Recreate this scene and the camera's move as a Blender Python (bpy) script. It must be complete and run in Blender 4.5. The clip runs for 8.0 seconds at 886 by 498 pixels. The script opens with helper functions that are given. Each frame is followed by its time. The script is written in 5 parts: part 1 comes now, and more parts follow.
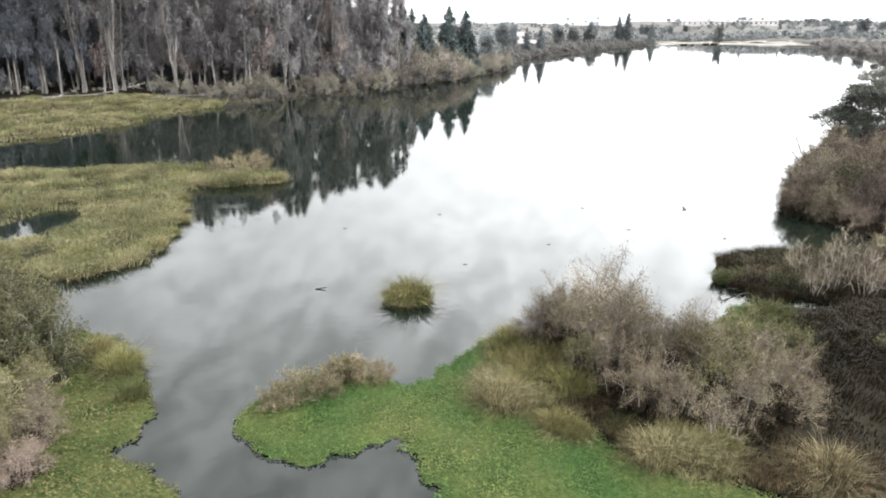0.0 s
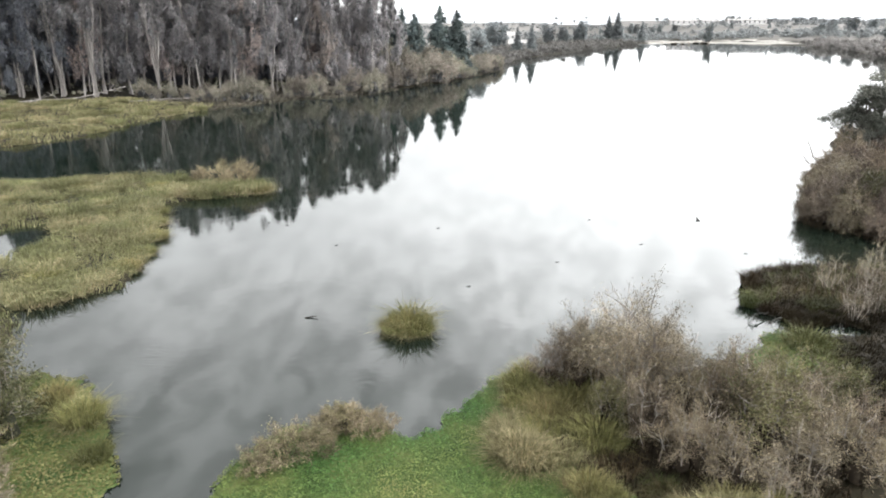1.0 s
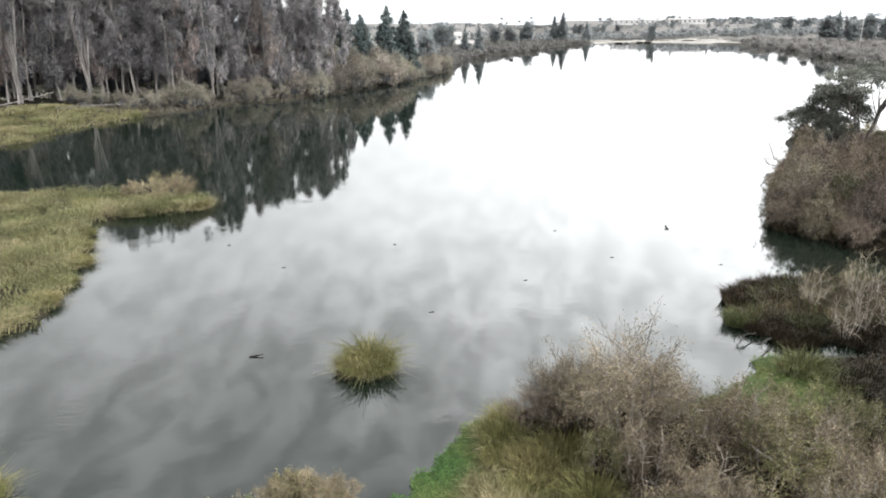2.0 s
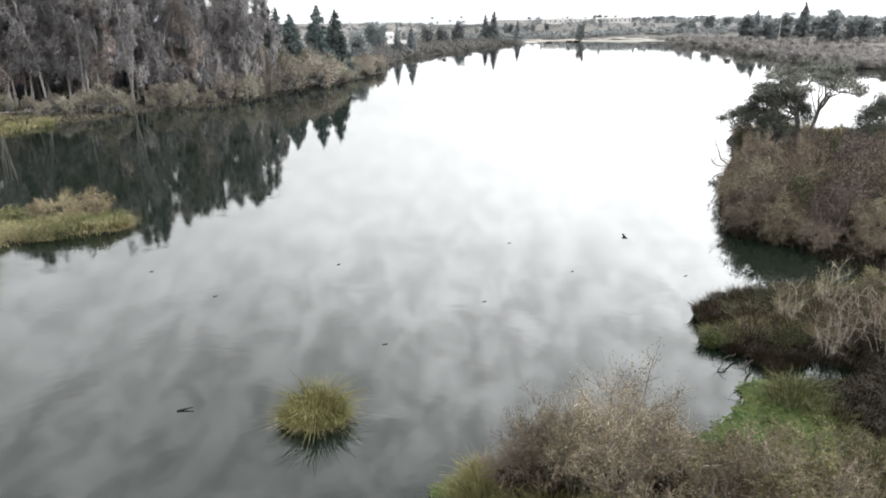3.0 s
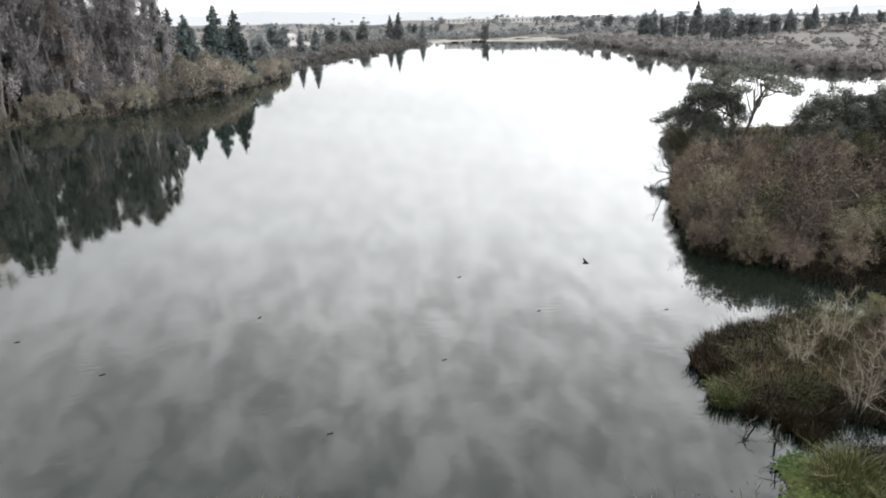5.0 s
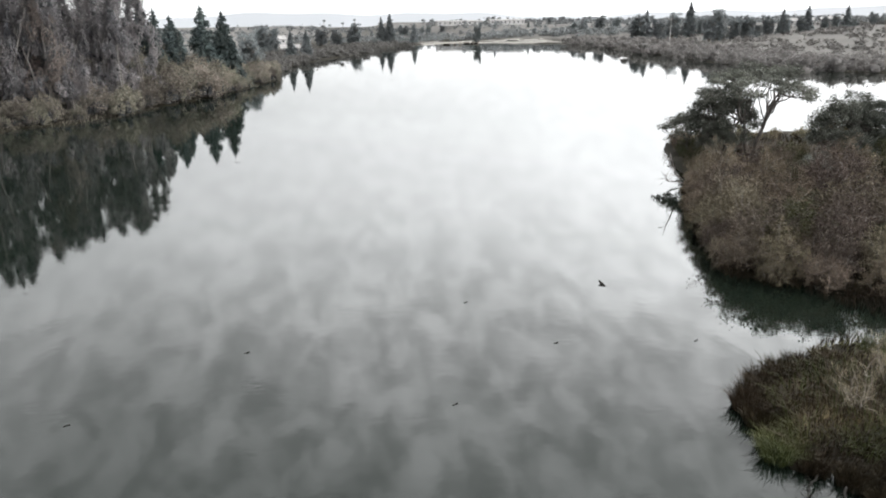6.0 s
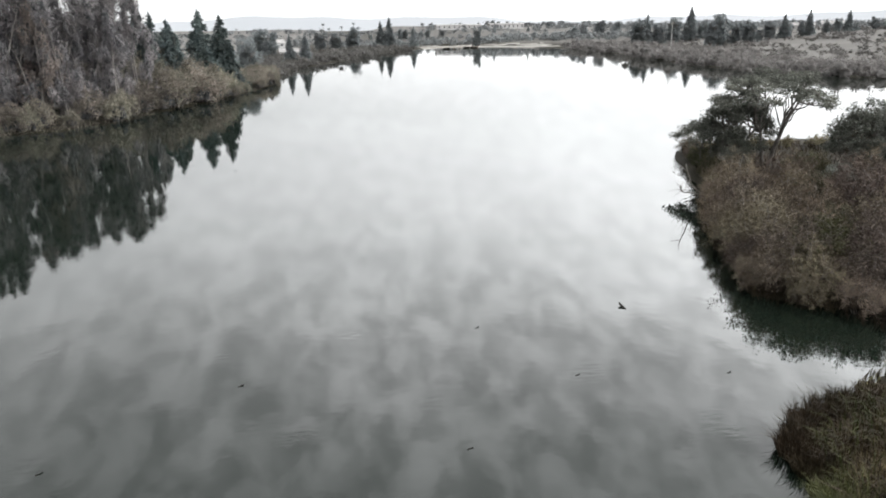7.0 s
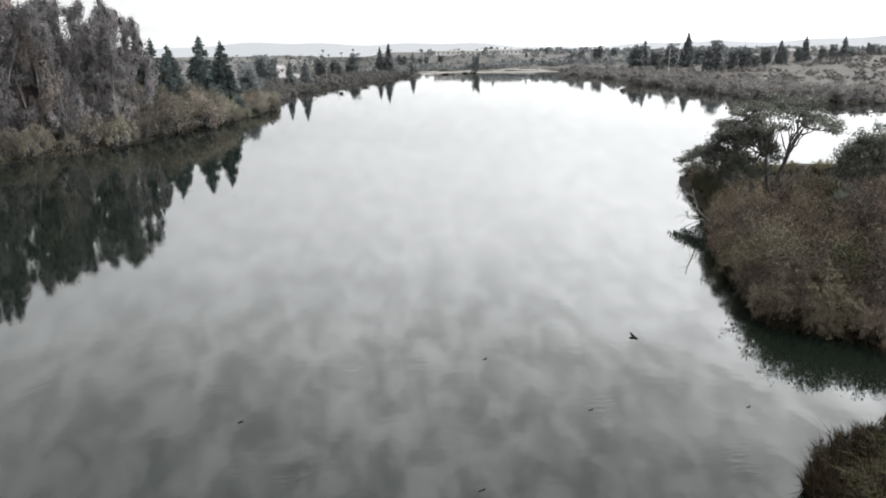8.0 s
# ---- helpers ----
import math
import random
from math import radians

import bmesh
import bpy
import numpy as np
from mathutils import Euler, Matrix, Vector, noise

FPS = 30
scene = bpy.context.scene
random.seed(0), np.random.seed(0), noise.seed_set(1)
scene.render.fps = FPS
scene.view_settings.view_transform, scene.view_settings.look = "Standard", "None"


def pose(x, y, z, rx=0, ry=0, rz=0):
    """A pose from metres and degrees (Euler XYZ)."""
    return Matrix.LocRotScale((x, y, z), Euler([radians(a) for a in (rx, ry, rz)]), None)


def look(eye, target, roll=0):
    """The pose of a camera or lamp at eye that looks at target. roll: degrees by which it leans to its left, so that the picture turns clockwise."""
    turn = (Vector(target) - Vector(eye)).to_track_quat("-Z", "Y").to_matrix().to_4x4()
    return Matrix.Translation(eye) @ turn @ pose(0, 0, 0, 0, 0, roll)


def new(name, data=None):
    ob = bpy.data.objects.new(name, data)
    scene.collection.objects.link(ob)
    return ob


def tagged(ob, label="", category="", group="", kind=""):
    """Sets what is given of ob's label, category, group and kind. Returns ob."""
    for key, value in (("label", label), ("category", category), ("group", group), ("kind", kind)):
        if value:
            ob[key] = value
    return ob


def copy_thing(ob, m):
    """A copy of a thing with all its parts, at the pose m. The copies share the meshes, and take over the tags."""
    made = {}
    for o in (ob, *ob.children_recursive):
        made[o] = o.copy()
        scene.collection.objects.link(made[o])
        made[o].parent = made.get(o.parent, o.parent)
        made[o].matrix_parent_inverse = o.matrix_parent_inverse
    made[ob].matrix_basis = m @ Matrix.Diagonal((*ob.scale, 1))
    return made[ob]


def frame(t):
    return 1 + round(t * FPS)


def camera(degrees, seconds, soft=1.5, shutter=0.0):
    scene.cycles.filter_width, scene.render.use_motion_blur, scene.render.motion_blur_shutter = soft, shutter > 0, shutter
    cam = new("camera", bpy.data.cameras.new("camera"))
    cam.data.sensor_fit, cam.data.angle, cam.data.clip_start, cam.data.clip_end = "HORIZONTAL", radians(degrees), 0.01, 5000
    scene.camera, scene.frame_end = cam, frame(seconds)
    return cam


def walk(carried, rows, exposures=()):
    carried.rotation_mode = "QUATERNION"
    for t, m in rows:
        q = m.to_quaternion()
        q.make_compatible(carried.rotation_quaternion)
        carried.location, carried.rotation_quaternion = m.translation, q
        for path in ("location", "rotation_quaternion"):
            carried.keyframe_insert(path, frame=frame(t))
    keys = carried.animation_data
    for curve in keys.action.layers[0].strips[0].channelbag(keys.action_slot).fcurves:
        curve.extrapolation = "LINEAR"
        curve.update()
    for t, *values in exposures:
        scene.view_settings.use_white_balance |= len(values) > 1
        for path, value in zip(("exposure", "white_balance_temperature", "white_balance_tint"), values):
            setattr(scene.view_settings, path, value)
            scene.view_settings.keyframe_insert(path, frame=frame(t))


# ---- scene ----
cam = camera(64.8, 8.0, 1.9)
PATH = [
    (0, (3.532, 1.03, 14.361), (3.196, 2.899, 13.733), 0.2),
    (0.5, (2.846, 2.841, 14.386), (2.533, 4.713, 13.757), 0.1),
    (1, (2.223, 4.655, 14.347), (1.916, 6.528, 13.719), 0.0),
    (1.5, (1.66, 6.453, 14.331), (1.354, 8.327, 13.704), 0.1),
    (2, (1.234, 8.291, 14.276), (1.065, 10.183, 13.649), -0.2),
    (2.2, (1.05, 9.045, 14.288), (0.964, 10.942, 13.66), -0.4),
    (3.3, (-0.046, 12.895, 14.249), (0.013, 14.793, 13.62), -0.4),
    (3.5, (-0.223, 13.555, 14.249), (-0.104, 15.45, 13.619), -0.6),
    (4, (-0.699, 15.266, 14.241), (-0.504, 17.154, 13.61), -0.6),
    (4.5, (-0.993, 17.039, 14.203), (-0.759, 18.922, 13.572), -0.6),
    (6, (-1.381, 22.512, 14.21), (-1.095, 24.39, 13.585), -0.7),
    (6.5, (-1.426, 24.127, 14.214), (-1.137, 26.005, 13.59), -0.6),
    (7, (-1.515, 25.259, 14.228), (-1.224, 27.139, 13.613), -0.6),
    (7.5, (-1.58, 25.942, 14.228), (-1.284, 27.837, 13.662), -0.6),
    (8, (-1.737, 26.296, 14.16), (-1.438, 28.196, 13.61), -0.6),
]
walk(cam, [(t, look(eye, target, roll)) for t, eye, target, roll in PATH],
     exposures=[(0, 0.78), (2.2, 0.63), (3.5, 0.37), (4.7, 0.2), (6.0, 0.05), (7.0, 0.0), (8.0, -0.13)])

# ---- light ----
SKY_LEVEL, SUN_LEVEL = 1.0, 1.0
world = bpy.data.worlds.new("overcast_sky")
scene.world = world
world.use_nodes = True
wt = world.node_tree
wt.nodes.clear()


def wnode(kind, operation=""):
    n = wt.nodes.new(kind)
    if operation:
        n.operation = operation
    return n


w_out = wnode("ShaderNodeOutputWorld")
w_bg = wnode("ShaderNodeBackground")
w_bg.inputs[1].default_value = 0.1 * SKY_LEVEL
w_sky = wnode("ShaderNodeTexSky")
w_sky.sky_type, w_sky.sun_disc = "NISHITA", False
w_sky.sun_elevation, w_sky.sun_rotation = radians(48), radians(75)
w_co = wnode("ShaderNodeTexCoord")
w_sep = wnode("ShaderNodeSeparateXYZ")
wt.links.new(w_co.outputs["Generated"], w_sep.inputs[0])
# the cloud deck is a flat sheet overhead: direction divided by height
w_h = wnode("ShaderNodeMath", "ADD")
wt.links.new(w_sep.outputs[2], w_h.inputs[0])
w_h.inputs[1].default_value = 0.16
w_div = wnode("ShaderNodeVectorMath", "DIVIDE")
wt.links.new(w_co.outputs["Generated"], w_div.inputs[0])
wt.links.new(w_h.outputs[0], w_div.inputs[1])
w_map = wnode("ShaderNodeMapping")
w_map.inputs["Rotation"].default_value = (0, 0, radians(8))
w_map.inputs["Scale"].default_value = (1.5, 0.9, 0.0)
wt.links.new(w_div.outputs[0], w_map.inputs[0])


def cloud_noise(scale, detail, rough, low, high, to_low, to_high, lacun=2.0):
    n = wnode("ShaderNodeTexNoise")
    n.inputs["Scale"].default_value = scale
    n.inputs["Detail"].default_value = detail
    n.inputs["Roughness"].default_value = rough
    n.inputs["Distortion"].default_value = 0.35
    wt.links.new(w_map.outputs[0], n.inputs["Vector"])
    r = wnode("ShaderNodeMapRange")
    r.interpolation_type = "SMOOTHSTEP"
    for i, v in zip((1, 2, 3, 4), (low, high, to_low, to_high)):
        r.inputs[i].default_value = v
    wt.links.new(n.outputs[0], r.inputs[0])
    return r.outputs[0]


c_big = cloud_noise(1.3, 3, 0.5, 0.3, 0.7, 0.80, 1.18)
c_small = cloud_noise(8.0, 5, 0.52, 0.30, 0.70, 0.72, 1.36)
w_mul = wnode("ShaderNodeMath", "MULTIPLY")
wt.links.new(c_big, w_mul.inputs[0])
wt.links.new(c_small, w_mul.inputs[1])
w_haze = wnode("ShaderNodeMapRange")
w_haze.interpolation_type = "SMOOTHSTEP"
for i, v in zip((1, 2, 3, 4), (0.18, 0.60, 0.16, 1.12)):
    w_haze.inputs[i].default_value = v
wt.links.new(w_sep.outputs[2], w_haze.inputs[0])
w_veil = wnode("ShaderNodeMix")
wt.links.new(w_haze.outputs[0], w_veil.inputs[0])
w_veil.inputs[2].default_value = 1.0
wt.links.new(w_mul.outputs[0], w_veil.inputs[3])
w_grad = wnode("ShaderNodeValToRGB")
w_grad.color_ramp.interpolation = "B_SPLINE"
sky_stops = ((0.0, 0.36), (0.07, 0.38), (0.14, 0.41), (0.30, 0.94), (0.46, 0.90), (0.60, 0.76), (0.78, 0.46), (1.0, 0.38))
els = w_grad.color_ramp.elements
els[0].position, els[1].position = 0.0, 1.0
for at, _ in sky_stops[1:-1]:
    els.new(at)
for el, (_, v) in zip(els, sky_stops):
    el.color = (v, v, v, 1)
wt.links.new(w_sep.outputs[2], w_grad.inputs[0])
w_scale = wnode("ShaderNodeMath", "MULTIPLY")
wt.links.new(w_grad.outputs[0], w_scale.inputs[0])
w_scale.inputs[1].default_value = 38.0
w_lum = wnode("ShaderNodeMath", "MULTIPLY")
# brighter towards the veiled sun in the east
w_east = wnode("ShaderNodeMath", "MULTIPLY_ADD")
wt.links.new(w_sep.outputs[0], w_east.inputs[0])
w_east.inputs[1].default_value, w_east.inputs[2].default_value = 0.84, 1.0
w_side = wnode("ShaderNodeMath", "MULTIPLY")
wt.links.new(w_veil.outputs[0], w_side.inputs[0])
wt.links.new(w_east.outputs[0], w_side.inputs[1])
wt.links.new(w_side.outputs[0], w_lum.inputs[0])
wt.links.new(w_scale.outputs[0], w_lum.inputs[1])
w_tint = wnode("ShaderNodeVectorMath", "SCALE")
w_tint.inputs[0].default_value = (0.985, 1.0, 1.012)
wt.links.new(w_lum.outputs[0], w_tint.inputs["Scale"])
w_mix = wnode("ShaderNodeMix")
w_mix.data_type = "RGBA"
w_mix.inputs["Factor"].default_value = 0.94
wt.links.new(w_sky.outputs[0], w_mix.inputs[6])
wt.links.new(w_tint.outputs[0], w_mix.inputs[7])
wt.links.new(w_mix.outputs[2], w_bg.inputs[0])
wt.links.new(w_bg.outputs[0], w_out.inputs[0])

sun = new("sun", bpy.data.lights.new("sun", "SUN"))
sun.data.energy = 1.2 * SUN_LEVEL
sun.data.angle = radians(25)
sun.data.color = (1.0, 0.96, 0.9)
sun.matrix_world = look((58, 15, 66), (0, 0, 0))

# ---- materials ----


def material(name):
    m = bpy.data.materials.new(name)
    m.use_nodes = True
    nt = m.node_tree
    return m, nt, nt.nodes["Principled BSDF"]


def ramp(nt, colours, source):
    r = nt.nodes.new("ShaderNodeValToRGB")
    els = r.color_ramp.elements
    n = len(colours)
    els[0].position, els[1].position = 0.0, 1.0
    for i in range(1, n - 1):
        els.new(i / (n - 1))
    for i, c in enumerate(colours):
        els[i].color = (*c, 1)
    nt.links.new(source, r.inputs[0])
    return r.outputs[0]


def leafy(name, colours, translucent=0.25, rough=0.6, vary=0.5, hues=0.03, each=0.4, fine=(0.55, 1.4)):
    """Leaves, blades and twigs: every leaf takes its own tone, every plant leans its own way."""
    m, nt, bsdf = material(name)
    geo = nt.nodes.new("ShaderNodeNewGeometry")
    info = nt.nodes.new("ShaderNodeObjectInfo")
    pos = nt.nodes.new("ShaderNodeTexNoise")
    pos.inputs["Scale"].default_value = 0.3
    pos.inputs["Detail"].default_value = 2
    tc = nt.nodes.new("ShaderNodeNewGeometry")
    nt.links.new(tc.outputs["Position"], pos.inputs["Vector"])
    a = nt.nodes.new("ShaderNodeMath")
    a.operation = "MULTIPLY_ADD"
    nt.links.new(geo.outputs["Random Per Island"], a.inputs[0])
    a.inputs[1].default_value = each
    b = nt.nodes.new("ShaderNodeMath")
    b.operation = "MULTIPLY_ADD"
    nt.links.new(pos.outputs[0], b.inputs[0])
    b.inputs[1].default_value = 1.3
    b.inputs[2].default_value = -0.15 - each / 2
    nt.links.new(b.outputs[0], a.inputs[2])
    col = ramp(nt, colours, a.outputs[0])
    hsv = nt.nodes.new("ShaderNodeHueSaturation")
    v = nt.nodes.new("ShaderNodeMath")
    v.operation = "MULTIPLY_ADD"
    nt.links.new(info.outputs["Random"], v.inputs[0])
    v.inputs[1].default_value = vary
    v.inputs[2].default_value = 1 - vary / 2
    nt.links.new(v.outputs[0], hsv.inputs["Value"])
    many = nt.nodes.new("ShaderNodeMath")
    many.operation = "MULTIPLY"
    many.inputs[1].default_value = 17.3
    part_of = nt.nodes.new("ShaderNodeMath")
    part_of.operation = "FRACT"
    turn = nt.nodes.new("ShaderNodeMath")
    turn.operation = "MULTIPLY_ADD"
    turn.inputs[1].default_value, turn.inputs[2].default_value = hues, 0.5 - hues / 2
    nt.links.new(info.outputs["Random"], many.inputs[0])
    nt.links.new(many.outputs[0], part_of.inputs[0])
    nt.links.new(part_of.outputs[0], turn.inputs[0])
    nt.links.new(turn.outputs[0], hsv.inputs["Hue"])
    speck = nt.nodes.new("ShaderNodeTexNoise")
    speck.inputs["Scale"].default_value, speck.inputs["Detail"].default_value = 5.0, 5
    nt.links.new(tc.outputs["Position"], speck.inputs["Vector"])
    fr = nt.nodes.new("ShaderNodeMapRange")
    fr.inputs[1].default_value, fr.inputs[2].default_value, fr.inputs[3].default_value, fr.inputs[4].default_value = 0.3, 0.7, fine[0], fine[1]
    nt.links.new(speck.outputs[0], fr.inputs[0])
    mot = nt.nodes.new("ShaderNodeVectorMath")
    mot.operation = "SCALE"
    nt.links.new(col, mot.inputs[0])
    nt.links.new(fr.outputs[0], mot.inputs["Scale"])
    nt.links.new(mot.outputs[0], hsv.inputs["Color"])
    nt.links.new(hsv.outputs[0], bsdf.inputs["Base Color"])
    bsdf.inputs["Roughness"].default_value = rough
    bsdf.inputs["Specular IOR Level"].default_value = 0.06
    if translucent:
        tr = nt.nodes.new("ShaderNodeBsdfTranslucent")
        nt.links.new(hsv.outputs[0], tr.inputs[0])
        mix = nt.nodes.new("ShaderNodeMixShader")
        mix.inputs[0].default_value = translucent
        nt.links.new(bsdf.outputs[0], mix.inputs[1])
        nt.links.new(tr.outputs[0], mix.inputs[2])
        nt.links.new(mix.outputs[0], nt.nodes["Material Output"].inputs[0])
    return m


def grainy(name, colours, scale=1.0, rough=0.85, bump=0.3, detail=6, second=8.0, stretch=(1, 1, 1)):
    """Solid surfaces with blotches at one scale and grain at a finer one."""
    m, nt, bsdf = material(name)
    tc = nt.nodes.new("ShaderNodeTexCoord")
    mp = nt.nodes.new("ShaderNodeMapping")
    mp.inputs["Scale"].default_value = stretch
    nt.links.new(tc.outputs["Object"], mp.inputs[0])
    n1 = nt.nodes.new("ShaderNodeTexNoise")
    n1.inputs["Scale"].default_value, n1.inputs["Detail"].default_value = scale, detail
    n2 = nt.nodes.new("ShaderNodeTexNoise")
    n2.inputs["Scale"].default_value, n2.inputs["Detail"].default_value = scale * second, 4
    for n in (n1, n2):
        nt.links.new(mp.outputs[0], n.inputs["Vector"])
    mixv = nt.nodes.new("ShaderNodeMath")
    mixv.operation = "MULTIPLY_ADD"
    nt.links.new(n2.outputs[0], mixv.inputs[0])
    mixv.inputs[1].default_value = 0.5
    nt.links.new(n1.outputs[0], mixv.inputs[2])
    sub = nt.nodes.new("ShaderNodeMapRange")
    sub.inputs[1].default_value, sub.inputs[2].default_value = 0.5, 1.0
    nt.links.new(mixv.outputs[0], sub.inputs[0])
    nt.links.new(ramp(nt, colours, sub.outputs[0]), bsdf.inputs["Base Color"])
    bsdf.inputs["Roughness"].default_value = rough
    bsdf.inputs["Specular IOR Level"].default_value = 0.06
    bp = nt.nodes.new("ShaderNodeBump")
    bp.inputs["Strength"].default_value = bump
    bp.inputs["Distance"].default_value = 0.05
    nt.links.new(mixv.outputs[0], bp.inputs["Height"])
    nt.links.new(bp.outputs[0], bsdf.inputs["Normal"])
    return m


M_EUC = leafy("eucalyptus_leaf", [(0.085, 0.086, 0.091), (0.155, 0.15, 0.155), (0.23, 0.214, 0.214), (0.3, 0.268, 0.255)], 0.3, vary=0.8, each=0.2, fine=(0.8, 1.2))
# leaf colour darkened to imitate the grove's shaded interior
M_DEEPWOOD = leafy("grove_shade_leaf", [(0.04, 0.043, 0.05), (0.06, 0.063, 0.07), (0.09, 0.09, 0.095)], 0.2, each=0.2)
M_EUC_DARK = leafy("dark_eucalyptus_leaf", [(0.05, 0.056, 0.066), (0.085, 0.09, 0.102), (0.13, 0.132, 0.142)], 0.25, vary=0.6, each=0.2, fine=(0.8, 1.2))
M_EUC_RED = leafy("withered_eucalyptus_leaf", [(0.14, 0.117, 0.108), (0.24, 0.198, 0.182), (0.34, 0.28, 0.25)], 0.25, vary=0.6, each=0.2, fine=(0.8, 1.2))
M_EUC_BARK = grainy("eucalyptus_bark", [(0.075, 0.067, 0.062), (0.15, 0.138, 0.13), (0.27, 0.252, 0.236)], 0.6, stretch=(3, 3, 0.4))
M_CONIFER = leafy("conifer_needles", [(0.045, 0.059, 0.061), (0.082, 0.102, 0.1), (0.125, 0.145, 0.137)], 0.2)
M_BARK = grainy("grey_bark", [(0.07, 0.06, 0.055), (0.16, 0.145, 0.13), (0.28, 0.26, 0.24)], 1.5)
M_OAKBARK = grainy("oak_bark", [(0.04, 0.036, 0.032), (0.085, 0.077, 0.07), (0.16, 0.148, 0.136)], 1.5)
M_TWIG = leafy("bare_twig", [(0.036, 0.028, 0.02), (0.112, 0.09, 0.065), (0.31, 0.258, 0.19)], 0.0, 0.8, vary=0.8, each=0.6)
M_DRYLEAF = leafy("dry_leaf", [(0.06, 0.048, 0.032), (0.15, 0.12, 0.082), (0.31, 0.255, 0.175)], 0.12, vary=0.8, each=0.6)
M_BROWNTWIG = leafy("red_brown_twig", [(0.05, 0.040, 0.031), (0.10, 0.08, 0.063), (0.165, 0.137, 0.104), (0.22, 0.192, 0.135)], 0.0, 0.8, vary=1.0, hues=0.09)
M_TANTWIG = leafy("tan_brown_twig", [(0.06, 0.05, 0.036), (0.125, 0.105, 0.075), (0.215, 0.18, 0.128)], 0.0, 0.8, vary=0.6, hues=0.05)
M_DARKTWIG = leafy("dark_purple_brown_twig", [(0.036, 0.028, 0.024), (0.08, 0.063, 0.053), (0.15, 0.12, 0.1)], 0.0, 0.8, vary=0.6, hues=0.05)
M_OLIVE = leafy("olive_leaf", [(0.045, 0.045, 0.022), (0.10, 0.097, 0.045), (0.19, 0.172, 0.09)], 0.15)
M_OAK = leafy("oak_leaf", [(0.052, 0.058, 0.05), (0.1, 0.106, 0.09), (0.165, 0.168, 0.142)], 0.25, hues=0.05)
M_LEAFY = leafy("dark_green_leaf", [(0.022, 0.027, 0.013), (0.048, 0.051, 0.025), (0.125, 0.118, 0.064)], 0.15, hues=0.05, each=0.6)
M_DARKGRASS = leafy("dark_green_grass", [(0.022, 0.028, 0.010), (0.05, 0.056, 0.022), (0.11, 0.105, 0.048)], 0.2)
M_BENT = leafy("brown_bent_grass", [(0.025, 0.02, 0.011), (0.075, 0.059, 0.031), (0.22, 0.175, 0.092)], 0.15)
M_SCRUB = leafy("scrub_leaf", [(0.1, 0.096, 0.078), (0.18, 0.166, 0.136), (0.27, 0.24, 0.196)], 0.3, vary=0.8, hues=0.06, each=0.25)
M_DRYSCRUB = leafy("dry_scrub_leaf", [(0.1, 0.091, 0.075), (0.18, 0.162, 0.134), (0.27, 0.24, 0.198)], 0.25, vary=0.7, hues=0.05, each=0.25)
# leaves of the far shore: haze is put into the colour as pale grey
M_FARLEAF = leafy("haze_paled_leaf", [(0.14, 0.15, 0.152), (0.18, 0.189, 0.19), (0.225, 0.232, 0.23)], 0.5, each=0.2, fine=(0.85, 1.15))
M_FARSCRUB = leafy("haze_paled_scrub", [(0.115, 0.112, 0.108), (0.155, 0.148, 0.141), (0.2, 0.188, 0.174)], 0.5, each=0.2, fine=(0.85, 1.15))
M_FARTREE = leafy("haze_paled_tree", [(0.15, 0.166, 0.173), (0.2, 0.216, 0.22), (0.25, 0.262, 0.262)], 0.5, each=0.2)
M_PALETWIG = leafy("pale_tan_twig", [(0.055, 0.044, 0.03), (0.155, 0.128, 0.088), (0.36, 0.303, 0.215)], 0.05, 0.8, each=0.6)
M_LAKETULE = leafy("lake_tule_blade", [(0.04, 0.047, 0.016), (0.11, 0.112, 0.042), (0.25, 0.225, 0.1)], 0.3, each=0.6)
M_TULE = leafy("tule_blade", [(0.07, 0.072, 0.03), (0.14, 0.132, 0.055), (0.25, 0.212, 0.105)], 0.3, each=0.6)
M_MARSH = leafy("marsh_grass_blade", [(0.062, 0.07, 0.028), (0.15, 0.145, 0.074), (0.30, 0.255, 0.155)], 0.3)
M_STRAW = leafy("dead_straw_blade", [(0.06, 0.055, 0.028), (0.16, 0.143, 0.076), (0.33, 0.292, 0.172)], 0.3, each=0.6)
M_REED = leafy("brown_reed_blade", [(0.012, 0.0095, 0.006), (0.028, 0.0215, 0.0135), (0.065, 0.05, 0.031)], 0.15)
# brown sedge deepened to near black: the bushes' shade is in its colour
M_DARKREED = leafy("shade_dark_sedge", [(0.007, 0.0054, 0.0035), (0.016, 0.0124, 0.0078), (0.038, 0.029, 0.018)], 0.1)
M_MAT = leafy("pennywort_leaf", [(0.024, 0.07, 0.021), (0.048, 0.09, 0.026), (0.088, 0.11, 0.036), (0.18, 0.16, 0.075)], 0.3, 0.5, each=0.16)
M_MATBED = grainy("floating_weed_bed", [(0.026, 0.045, 0.016), (0.048, 0.075, 0.025), (0.105, 0.115, 0.045)], 0.7)
M_PALEMAT = leafy("pale_weed_leaf", [(0.045, 0.054, 0.02), (0.085, 0.09, 0.034), (0.155, 0.145, 0.065)], 0.3, 0.5, each=0.16)
M_LOG = grainy("weathered_log", [(0.10, 0.085, 0.07), (0.24, 0.21, 0.18), (0.40, 0.37, 0.33)], 1.2, stretch=(0.4, 3, 3))
M_WETWOOD = grainy("wet_dark_wood", [(0.006, 0.006, 0.005), (0.013, 0.012, 0.01), (0.03, 0.027, 0.022)], 3.0, rough=0.5)
# dark cores: shade inside shrub heads and crowns is put into their colour
M_MASS_GREY = grainy("shade_core_grey", [(0.010, 0.008, 0.006), (0.018, 0.014, 0.010), (0.034, 0.027, 0.019)], 3.0, bump=1.0, detail=8, second=5)
